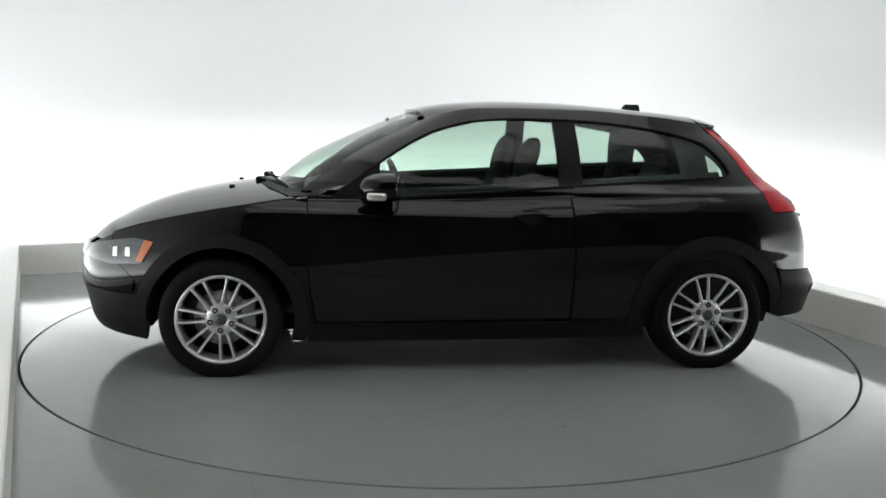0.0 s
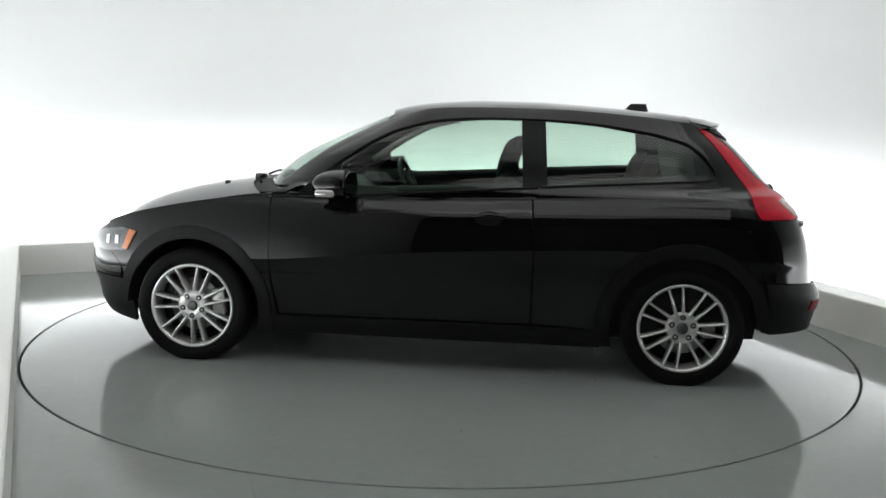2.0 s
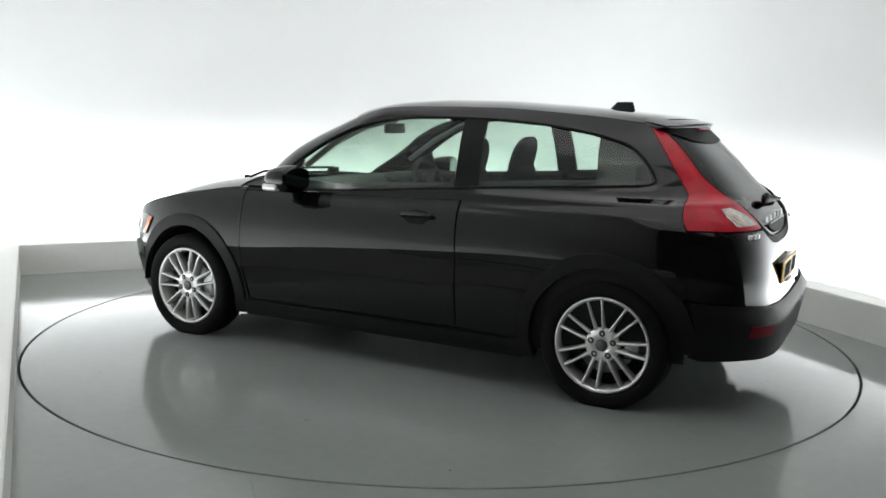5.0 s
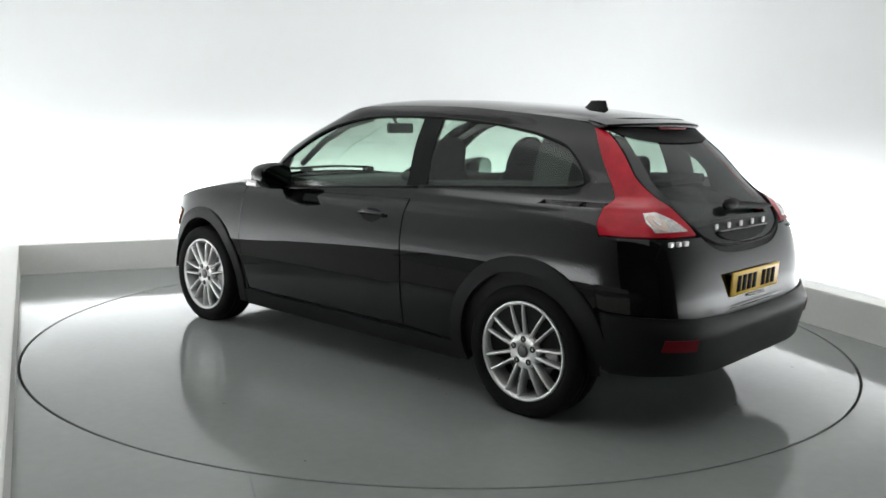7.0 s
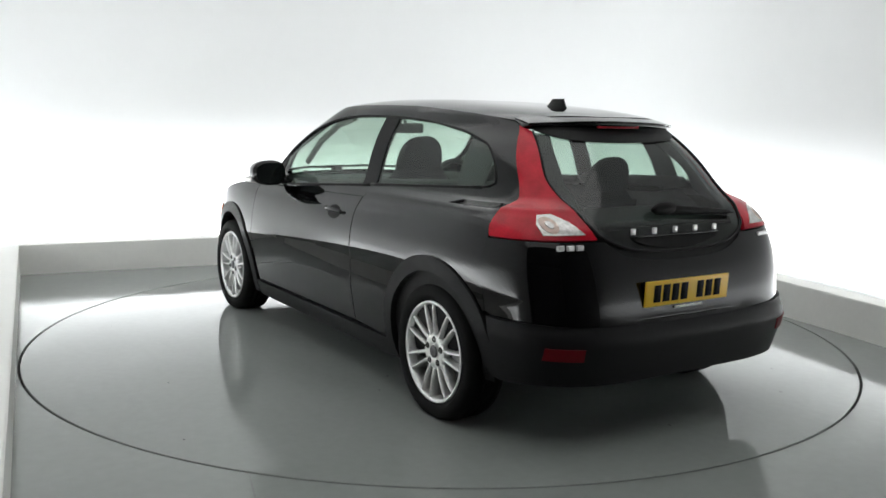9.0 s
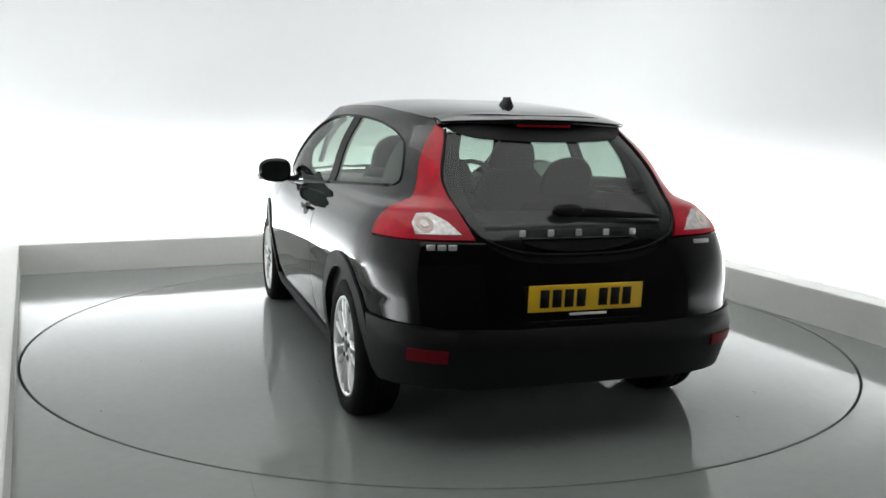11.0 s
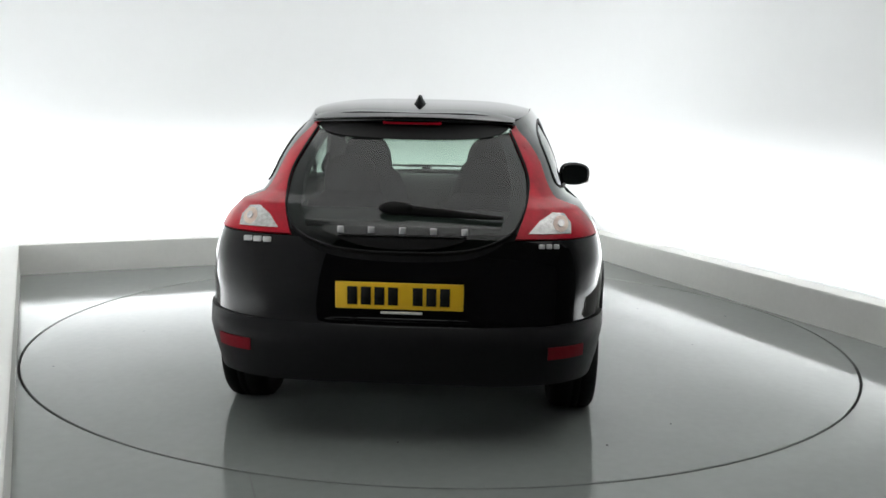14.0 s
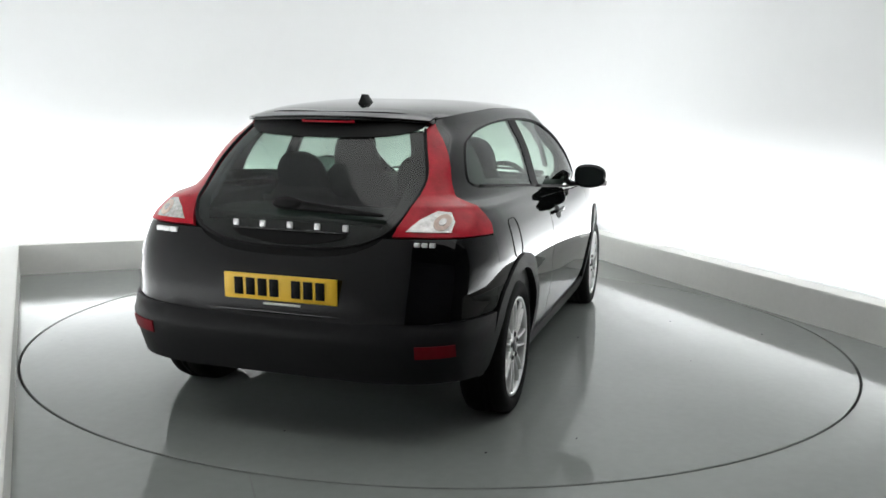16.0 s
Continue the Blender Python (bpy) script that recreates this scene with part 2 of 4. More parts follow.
XM = -0.10  # where the plan is widest
rear_x = curve((0.15, -1.93), (0.20, -2.02), (0.36, -2.055), (0.47, -2.07), (0.53, -2.035), (0.64, -2.016), (0.77, -1.985), (0.896, -1.935), (0.947, -1.893), (1.0, -1.848), (1.1, -1.757), (1.2, -1.665), (1.3, -1.56), (1.36, -1.50), (1.42, -1.43))
nose_x = curve((0.10, 1.99), (0.17, 2.06), (0.25, 2.105), (0.35, 2.125), (0.48, 2.15), (0.585, 2.14), (0.70, 2.095), (0.85, 2.06), (1.0, 2.04))
screen_x = curve((0.90, 1.148), (1.0, 1.052), (1.136, 0.875), (1.219, 0.705), (1.301, 0.515), (1.38, 0.318), (1.43, 0.16))
low_w = curve((0.15, 0.79), (0.22, 0.822), (0.32, 0.846), (0.45, 0.868), (0.585, 0.885))
high_w = curve((0.585, 0.885), (0.64, 0.880), (0.70, 0.8735), (0.76, 0.864), (0.82, 0.851), (0.865, 0.837), (0.895, 0.820), (0.925, 0.798), (0.985, 0.779), (1.05, 0.757), (1.15, 0.728), (1.25, 0.690), (1.33, 0.650), (1.37, 0.628), (1.41, 0.597), (1.46, 0.52))
soft_w = curve((0.15, 0.79), (0.22, 0.822), (0.32, 0.846), (0.45, 0.868), (0.56, 0.8795), (0.64, 0.879), (0.70, 0.8735), (0.76, 0.864), (0.82, 0.851), (0.865, 0.837), (0.895, 0.820), (0.925, 0.798), (0.985, 0.779))


def half_w(z, x):
    """Half width by height: a crease along the doors that dies out past the wheel arches."""
    k = np.clip((-1.12 - x) / 0.15, 0, 1) + np.clip((x - 0.98) / 0.12, 0, 1)
    sharp = np.where(np.asarray(z) < 0.585, low_w(z), high_w(z))
    return np.where(np.asarray(z) < 0.9, k * soft_w(z) + (1 - k) * sharp, sharp)


rear_a = curve((0.2, 8.0), (0.55, 9.5), (0.88, 10.0), (1.0, 9.0), (1.1, 8.0), (1.4, 8.0))
rear_b = curve((0.2, 5.4), (0.60, 6.2), (0.88, 5.8), (1.05, 4.9), (1.4, 4.5))
nose_a, nose_b = 6.3, 2.9
screen_a, screen_b = 5.0, 1.7


cabin_taper = curve((0.90, 0), (0.980, 0.002), (1.000, 0.055), (1.024, 0.110), (1.144, 0.128), (1.236, 0.165), (1.33, 0.248), (1.46, 0.27))


def width_at(x, z):
    """Half width where the plan is full; the door crease climbs rearwards and the shoulder stands proud of the cabin."""
    crease = 0.115 * (1 - np.clip((x + 1.0) / 1.9, 0, 1)**1.5) * np.clip((z - 0.50) / 0.12, 0, 1)
    high = 0.05 * np.clip((-0.1 - x) / 1.4, 0, 1) * np.clip((1.45 - z) / 0.4, 0, 1)
    u = np.clip((z - 0.72) / 0.18, 0, 1)
    back = (np.clip(XM - x, 0, 2) / 1.5)**1.5
    pillar = 0.07 * np.clip((x + 0.1) / 0.7, 0, 1) * np.clip((z - 0.93) / 0.08, 0, 1) * np.clip((1.5 - z) / 0.25, 0, 1)
    return half_w(z - crease * (1 - u) - high * u, x) * (1 - cabin_taper(z) * back) + pillar


def ring_at(z, upper):
    return rear_x(z), screen_x(z) if upper else nose_x(z)


def skin(al, z, upper):
    """Points of the skin at plan angle al (0: rear centre, pi: front centre; its sign is the side) and height z."""
    al, z = np.asarray(al, float), np.asarray(z, float)
    xr, xf = ring_at(z, upper)
    c, s = np.cos(al), np.sin(np.abs(al))
    back = c > 0
    L = np.where(back, XM - xr, xf - XM)
    a = np.where(back, rear_a(z), screen_a if upper else nose_a)
    b = np.where(back, rear_b(z), screen_b if upper else nose_b)
    lo, hi = np.full(al.shape, 0.5), np.full(al.shape, 1.6)
    ca, sa = np.abs(c), np.abs(s)
    for _ in range(40):
        k = (lo + hi) / 2
        big = (ca * k)**a + (sa * k)**b > 1
        hi, lo = np.where(big, k, hi), np.where(big, lo, k)
    x = XM - c * k * L
    y = np.sign(al) * s * k * width_at(x, z)
    return np.stack([x, y, z + 0 * x], -1)


def skin_n(al, z, upper):
    e = 2e-3
    du = skin(al + e, z, upper) - skin(al - e, z, upper)
    dv = skin(al, z + e, upper) - skin(al, z - e, upper)
    n = np.cross(dv, du)
    return n / np.linalg.norm(n, axis=-1, keepdims=True)


def skin_y(x, z, upper):
    """Half width of the skin at x and z."""
    xr, xf = ring_at(z, upper)
    w = width_at(x, z)
    back = x < XM
    t = np.clip(np.where(back, (XM - x) / (XM - xr), (x - XM) / (xf - XM)), 0, 1)
    a = np.where(back, rear_a(z), screen_a if upper else nose_a)
    b = np.where(back, rear_b(z), screen_b if upper else nose_b)
    return w * (1 - t**a)**(1 / b)


def skin_x(y, z, front, upper):
    """x of the skin at the rear (or the front) at y and z."""
    xr, xf = ring_at(z, upper)
    a = (screen_a if upper else nose_a) if front else rear_a(z)
    b = (screen_b if upper else nose_b) if front else rear_b(z)
    x = xf if front else xr
    for _ in range(6):
        t = (1 - np.clip(abs(y) / width_at(x, z), 0, 1)**b)**(1 / a)
        x = XM + t * (xf - XM) if front else XM - t * (XM - xr)
    return x


def angle_of(kind, v, z, upper):
    """Plan angle of an outline point, given by its x on the side ('x'), or by its y at the rear ('y') or front ('f')."""
    xr, xf = ring_at(z, upper)
    if kind == "x":
        x, y = v, float(skin_y(v, z, upper))
    else:
        y = v
        x = float(skin_x(v, z, kind == "f", upper))
    L = (XM - xr) if x < XM else (xf - XM)
    return math.atan2(y / float(width_at(x, z)), (XM - x) / L)


def outline(pts, upper, step=0.03):
    """Angle and height along a closed outline of (kind, value, z) points."""
    out = []
    for (k0, v0, z0), (k1, v1, z1) in zip(pts, pts[1:] + pts[:1]):
        if k0 != k1:
            a0, a1 = angle_of(k0, v0, z0, upper), angle_of(k1, v1, z1, upper)
            n = max(2, int(max(abs(a1 - a0) * 1.2, abs(z1 - z0)) / step))
            out += [(a0 + (a1 - a0) * i / n, z0 + (z1 - z0) * i / n) for i in range(n)]
        else:
            n = max(1, int(math.hypot(v1 - v0, z1 - z0) / step))
            out += [(angle_of(k0, v0 + (v1 - v0) * i / n, z0 + (z1 - z0) * i / n, upper), z0 + (z1 - z0) * i / n) for i in range(n)]
    return out


def inside(poly, x, y):
    c = False
    for (x0, y0), (x1, y1) in zip(poly, poly[1:] + poly[:1]):
        if (y0 > y) != (y1 > y) and x < (x1 - x0) * (y - y0) / (y1 - y0) + x0:
            c = not c
    return c


from mathutils import geometry


class Shell:
    """Collects patches of skin with their true normals, then makes one mesh of them."""

    def __init__(self):
        self.v, self.f, self.n = [], [], []

    def add_surface(self, P, Nn, tris, loop, depth):
        base = len(self.v)
        self.v += [tuple(p) for p in P]
        for t in tris:
            a, b, c = (Vector(P[i]) for i in t)
            want = Vector(Nn[t[0]]) + Vector(Nn[t[1]]) + Vector(Nn[t[2]])
            if (b - a).cross(c - a).dot(want) < 0:
                t = t[::-1]
            self.f.append(tuple(base + i for i in t))
            self.n.append([tuple(Nn[i]) for i in t])
        if depth:
            outer = len(self.v)
            self.v += [tuple(P[i]) for i in loop]
            m = len(loop)
            inner = outer + m
            self.v += [tuple(Vector(P[i]) - Vector(Nn[i]) * depth) for i in loop]
            for k in range(m):
                q = (outer + k, outer + (k + 1) % m, inner + (k + 1) % m, inner + k)
                self.f.append(q)
                self.n.append(None)

    def patch(self, pts, upper=False, off=0.0, depth=0.02, sides=(1, -1), step=0.03, grid=0.035, whole=False, ready=None, lean=0.0):
        """A piece of the skin inside an outline; whole: the outline runs over both sides already."""
        poly = ready or outline(pts, upper, step)
        sc = 1.2
        P2 = [Vector((a * sc, z)) for a, z in poly]
        xs, zs = [p.x for p in P2], [p.y for p in P2]
        flat = [(p.x, p.y) for p in P2]
        extra = []
        x = min(xs) + grid / 2
        while x < max(xs):
            z = min(zs) + grid / 2
            while z < max(zs):
                if inside(flat, x, z) and min((q[0] - x)**2 + (q[1] - z)**2 for q in flat) > (grid * 0.45)**2:
                    extra.append(Vector((x, z)))
                z += grid
            x += grid
        n = len(P2)
        vo, _, fo, orig, _, _ = geometry.delaunay_2d_cdt(P2 + extra, [(i, (i + 1) % n) for i in range(n)], [], 1, 1e-5)
        al, zz = np.array([v.x / sc for v in vo]), np.array([v.y for v in vo])
        remap = {}
        for i, o in enumerate(orig):
            for k in o:
                remap[k] = i
        loop = [remap[i] for i in range(n)]
        for sg in ((1,) if whole else sides):
            Nn = skin_n(al * sg, zz + lean, upper)
            if sg < 0:
                Nn = skin_n(al, zz + lean, upper) * np.array([1, -1, 1])
                P = skin(al, zz, upper) * np.array([1, -1, 1])
            else:
                P = skin(al, zz, upper)
            self.add_surface(P + Nn * off, Nn, fo, loop, depth)

    def whole(self, pts, upper=False, off=0.0, depth=0.02, step=0.03, grid=0.035):
        """A piece that crosses the middle line; pts outline its left half, from the middle and back to it."""
        one = outline(pts, upper, step)
        edge = [i for i, p in enumerate(one) if abs(p[0]) < 1e-9 or abs(p[0] - math.pi) < 1e-9]
        first, last = edge[0], next(i for i, p in enumerate(pts) if i and abs(p[1]) < 1e-9)
        end = max(i for i, p in enumerate(one) if abs(p[1] - pts[last][2]) < 1e-9 and i in edge)
        one = one[:end + 1]
        full = one + [(-a, z) for a, z in one[::-1] if abs(a) > 1e-9 and abs(a - math.pi) > 1e-9]
        self.patch(pts, upper, off, depth, whole=True, grid=grid, ready=full)

    def sheet(self, f, us, vs, depth=0.02, up=True):
        """A patch given by a function of two numbers, each from 0 to 1."""
        P = np.array([[f(u, v) for v in vs] for u in us], float)
        gu, gv = np.gradient(P, axis=0), np.gradient(P, axis=1)
        Nn = np.cross(gu, gv)
        Nn /= np.linalg.norm(Nn, axis=-1, keepdims=True) + 1e-12
        if (Nn[..., 2].mean() < 0) == up:
            Nn = -Nn
        nu, nv = len(us), len(vs)
        idx = lambda i, j: i * nv + j
        tris = [(idx(i, j), idx(i + 1, j), idx(i + 1, j + 1)) for i in range(nu - 1) for j in range(nv - 1)]
        tris += [(idx(i, j), idx(i + 1, j + 1), idx(i, j + 1)) for i in range(nu - 1) for j in range(nv - 1)]
        loop = [idx(i, 0) for i in range(nu)] + [idx(nu - 1, j) for j in range(1, nv)] + [idx(i, nv - 1) for i in range(nu - 2, -1, -1)] + [idx(0, j) for j in range(nv - 2, 0, -1)]
        self.add_surface(P.reshape(-1, 3), Nn.reshape(-1, 3), tris, loop, depth)

    def make(self, name, material, parent, label=""):
        me = bpy.data.meshes.new(name)
        me.from_pydata(self.v, [], self.f)
        me.materials.append(material)
        loops = []
        for poly, nn in zip(me.polygons, self.n):
            if nn is None:
                loops += [tuple(poly.normal)] * poly.loop_total
            else:
                loops += nn
        me.polygons.foreach_set("use_smooth", [True] * len(me.polygons))
        me.normals_split_custom_set(loops)
        ob = new(name, me)
        ob.parent = parent
        if label:
            ob["label"] = label
        return ob


car = tagged(new("car"), "black three-door hatchback with red tail lamps on a turntable", "car")

# ---- lines of the car ----
WHEEL_X, WHEEL_Z, AXLE_Z, ARCH_R, FLARE_R = 1.32, 0.303, 0.303, 0.375, 0.445
hood_edge = curve((0.60, 0.945), (0.9, 0.932), (1.0, 0.923), (1.2, 0.893), (1.45, 0.850), (1.7, 0.793), (1.9, 0.725), (2.05, 0.645))
hood_mid = curve((0.9, 0.995), (1.25, 0.962), (1.56, 0.912), (1.74, 0.862), (1.91, 0.79), (2.05, 0.705), (2.17, 0.60))
rail = curve((-1.50, 1.330), (-1.34, 1.356), (-1.04, 1.389), (-0.55, 1.416), (-0.05, 1.413), (0.135, 1.386), (0.281, 1.338), (0.34, 1.315))
crown = curve((-1.62, 1.36), (-1.2, 1.414), (-0.86, 1.440), (-0.51, 1.459), (-0.23, 1.461), (0.0, 1.449), (0.18, 1.428), (0.30, 1.40))
SILL, SILL_TOP, BELT = 0.175, 0.275, 0.935


def arc_pts(cx, r, z_from, z_to, n=18, turn=1):
    """Points of a wheel arch, from behind the wheel (turn 1) over the top to its front."""
    a0 = math.pi - math.asin((z_from - WHEEL_Z) / r)
    a1 = math.asin((z_to - WHEEL_Z) / r)
    pts = [("x", cx + r * math.cos(a0 + (a1 - a0) * i / n), WHEEL_Z + r * math.sin(a0 + (a1 - a0) * i / n)) for i in range(n + 1)]
    return pts if turn == 1 else pts[::-1]


def soft(pts, n=5):
    """Rounds a run of outline points."""
    out = []
    for i in range(len(pts) - 1):
        k = pts[i][0]
        p = [Vector(pts[min(max(j, 0), len(pts) - 1)][1:]) for j in (i - 1, i, i + 1, i + 2)]
        for s in range(n):
            t = s / n
            q = 0.5 * (2 * p[1] + (p[2] - p[0]) * t + (2 * p[0] - 5 * p[1] + 4 * p[2] - p[3]) * t * t + (3 * p[1] - p[0] - 3 * p[2] + p[3]) * t**3)
            out.append((k, q.x, q.y))
    return out + [pts[-1]]


X = lambda *p: [("x", a, b) for a, b in p]
Y = lambda *p: [("y", a, b) for a, b in p]
F = lambda *p: [("f", a, b) for a, b in p]

def crease_z(x):
    """Height of the door crease."""
    z = 0.6
    for _ in range(20):
        z = 0.585 + 0.115 * (1 - min(max((x + 1.0) / 1.9, 0), 1)**1.5) * min((z - 0.50) / 0.12, 1)
    return z


def crease_pts(x0, x1, n=24):
    return [("x", x0 + (x1 - x0) * i / n, crease_z(x0 + (x1 - x0) * i / n)) for i in range(n + 1)]


def arc_run(cx, r, z0, z1, side, n=14):
    """Part of a wheel arch on one side of the wheel (side 1: its front), from height z0 to z1."""
    a0, a1 = math.asin((z0 - WHEEL_Z) / r), math.asin((z1 - WHEEL_Z) / r)
    return [("x", cx + side * r * math.cos(a0 + (a1 - a0) * i / n), WHEEL_Z + r * math.sin(a0 + (a1 - a0) * i / n)) for i in range(n + 1)]


RIM_R = FLARE_R - 0.01
ARCH_FRONT_X = WHEEL_X - math.sqrt(RIM_R**2 - (crease_z(0.99) - WHEEL_Z)**2)
ARCH_REAR_X = -WHEEL_X + math.sqrt(RIM_R**2 - (crease_z(-1.14) - WHEEL_Z)**2)

# doors
DOOR, LAMP = {}, {}
MIR_Y, MIR_Z = 0.925, 1.004
for sg in (1, -1):
    door = Shell()
    door.patch(X((-0.53, 0.29), (0.83, 0.285), (0.86, 0.45)) + crease_pts(0.872, -0.536), sides=(sg,), depth=0.0, lean=-0.005)
    door.patch(crease_pts(-0.536, 0.872) + X((0.877, 0.70), (0.876, 0.915), (0.5, 0.915), (-0.52, 0.94)), sides=(sg,), lean=0.005, grid=0.025)
    DOOR[sg] = door.make("door", PAINT, car)

# fenders, quarters and sills: the fixed painted body
fender_top = X(*[(x, float(hood_edge(x)) - 0.003) for x in (0.882, 1.0, 1.2, 1.4, 1.6, 1.75, 1.88)])
for sg in (1, -1):
    piece = Shell()
    piece.patch(X((0.845, SILL_TOP), (0.87, 0.45)) + crease_pts(0.8785, ARCH_FRONT_X, 6) + arc_run(WHEEL_X, RIM_R, crease_z(ARCH_FRONT_X), SILL_TOP, -1)[1:], sides=(sg,), depth=0.0, lean=-0.005)
    piece.patch(crease_pts(ARCH_FRONT_X, 0.8785, 6) + fender_top + X((1.86, 0.60), (1.76, 0.50)) + arc_pts(WHEEL_X, RIM_R, crease_z(ARCH_FRONT_X), 0.42)[::-1][:-1], sides=(sg,), lean=0.005, grid=0.025)
    piece.make("front_wing", PAINT, car)
    piece = Shell()
    piece.patch(X((-0.54, 0.29)) + crease_pts(-0.5445, ARCH_REAR_X, 12) + arc_run(-WHEEL_X, RIM_R, crease_z(ARCH_REAR_X), SILL_TOP, 1)[1:], sides=(sg,), depth=0.0, lean=-0.005)
    piece.patch(crease_pts(ARCH_REAR_X, -0.5445, 12) + X((-0.53, 0.94), (-0.55, 1.005), (-1.0, 1.03), (-1.44, 1.055), (-1.485, 1.075), (-1.475, 1.108), (-1.426, 1.172), (-1.345, 1.238), (-1.27, 1.268), (-1.27, 1.364), (-1.40, 1.342), (-1.475, 1.240), (-1.545, 1.148), (-1.612, 1.056), (-1.638, 1.018), (-1.640, 0.985), (-1.652, 0.92), (-1.676, 0.872), (-1.682, 0.75), (-1.70, 0.57)) + arc_pts(-WHEEL_X, RIM_R, 0.56, crease_z(ARCH_REAR_X))[:-1], sides=(sg,), step=0.012, grid=0.018, lean=0.005)
    piece.make("rear_quarter", PAINT, car)
    piece = Shell()
    piece.patch(X((-1.27, 1.268), (-1.13, 1.300), (-0.886, 1.336)) + soft(X((-0.6, 1.356), (-0.25, 1.360), (0.0, 1.343), (0.15, 1.308), (0.25, 1.273), (0.38, 1.203), (0.52, 1.110), (0.66, 1.008), (0.76, 0.928)), 3) + X((0.94, 0.929)) + soft(X((0.862, 1.002), (0.712, 1.106), (0.562, 1.209), (0.407, 1.289), (0.281, 1.338), (0.135, 1.386), (-0.05, 1.413), (-0.55, 1.416), (-1.04, 1.389), (-1.27, 1.366))), upper=True, sides=(sg,), step=0.02, grid=0.025)
    piece.make("roof_rail", PAINT, car)
    piece = Shell()
    piece.patch(X((-0.54, 0.943), (-0.1, 0.932), (0.4, 0.920), (0.876, 0.919), (0.876, 0.928), (0.76, 0.928), (0.5, 0.928), (0.06, 0.960), (-0.55, 1.004)), upper=False, sides=(sg,), step=0.02, grid=0.02)
    piece.make("shoulder", PAINT, car)
    piece = Shell()
    piece.patch(X((0.505, 0.932), (0.505, 1.116), (0.66, 1.004), (0.755, 0.932)), upper=True, off=-0.003, sides=(sg,))
    piece.make("mirror_sail", PLASTIC, car, "black triangular panel behind the door mirror")

# bonnet
hood = Shell()
def hood_f(u, v):
    s = 2 * v - 1
    x0 = 0.945 + 0.225 * (1 - s * s)
    x = x0 + u * (2.10 - x0)
    xe = min(x, 1.99)
    ye = float(skin_y(xe, float(hood_edge(xe)), False)) - 0.006
    z = float(hood_edge(xe)) + (float(hood_mid(x)) - float(hood_edge(xe))) * (1 - abs(s)**2.4)
    sweep = 0.16 * u**3 * s * s
    return (x - sweep, ye * s, z)
hood.sheet(hood_f, np.linspace(0, 1, 40), np.linspace(0, 1, 41))
hood.make("bonnet", PAINT, car)
for sg in (1, -1):
    bm = bmesh.new()
    tube(bm, [(x, (float(skin_y(x, float(hood_edge(x)), False)) - 0.003) * sg, float(hood_edge(x)) - 0.001) for x in np.linspace(0.95, 1.88, 24)], 0.0045, 6)
    part("bonnet_gap", bm, SEAL_SHADE, car)

# roof
roof = Shell()
def roof_f(u, v):
    s = 2 * v - 1
    xe = -1.40 + u * (0.25 + 1.40)
    ye = float(skin_y(xe, float(rail(xe)), True))
    x = xe + (1 - s * s) * (0.05 * u**4 - 0.10 * (1 - u)**6)
    z = float(rail(xe)) + (float(crown(x)) - float(rail(xe))) * (1 - abs(s)**3.8)
    return (x, ye * s, z)
roof.sheet(roof_f, np.linspace(0, 1, 48), np.linspace(0, 1, 41))
roof.make("roof", PAINT, car)

# bumpers
fb = Shell()
fb.patch(X((1.885, float(hood_edge(1.885)) - 0.01)) + F((0.55, 0.66), (0.3, 0.64), (0.001, 0.63), (0.001, 0.44), (0.4, 0.44)) + X((1.78, 0.43), (1.765, 0.50), (1.865, 0.60)))
fb.make("front_bumper", PAINT, car)
fl = Shell()
fl.patch(F((0.001, 0.435), (0.001, 0.225), (0.45, 0.20)) + X((1.80, 0.175), (1.72, 0.165), (1.70, 0.25), (1.735, 0.42)) + F((0.4, 0.435)))
fl.make("lower_bumper", PLASTIC, car)
# painted tail panel below lamps and glass
half = soft(Y((0.0, 0.772), (0.15, 0.776), (0.285, 0.793), (0.387, 0.834), (0.42, 0.862))) + Y((0.80, 0.872))
low = Y((0.74, 0.55), (0.6, 0.535), (0.3, 0.518), (0.0, 0.515))
tail = Shell()
tail_half = half + X((-1.672, 0.872), (-1.680, 0.75), (-1.704, 0.572), (-1.74, 0.56)) + low
tail.whole(tail_half)
tail.make("tail_panel", PAINT, car)
rb = Shell()
rb.whole(Y((0.0, 0.511), (0.3, 0.514), (0.6, 0.531), (0.74, 0.546)) + X((-1.72, 0.552), (-1.755, 0.40), (-1.715, 0.30), (-1.76, 0.285)) + Y((0.70, 0.295), (0.4, 0.285), (0.0, 0.285)), off=0.012)
rb.make("rear_bumper", PLASTIC, car, "matt black plastic rear bumper")
for sg in (1, -1):
    sill = Shell()
    sill.patch(X((-0.90, SILL), (0.88, SILL), (0.88, 0.27), (-0.92, 0.27)), off=0.008, sides=(sg,))
    sill.make("sill", PLASTIC, car)
    for cx in (WHEEL_X, -WHEEL_X):
        fl = Shell()
        lo, hi = (0.185, 0.30) if cx > 0 else (0.31, 0.185)
        fl.patch(arc_pts(cx, ARCH_R, lo, hi, 26) + arc_pts(cx, FLARE_R, lo, hi, 26)[::-1], off=0.010, depth=0.05, sides=(sg,))
        fl.make("wheel_arch", PLASTIC, car)

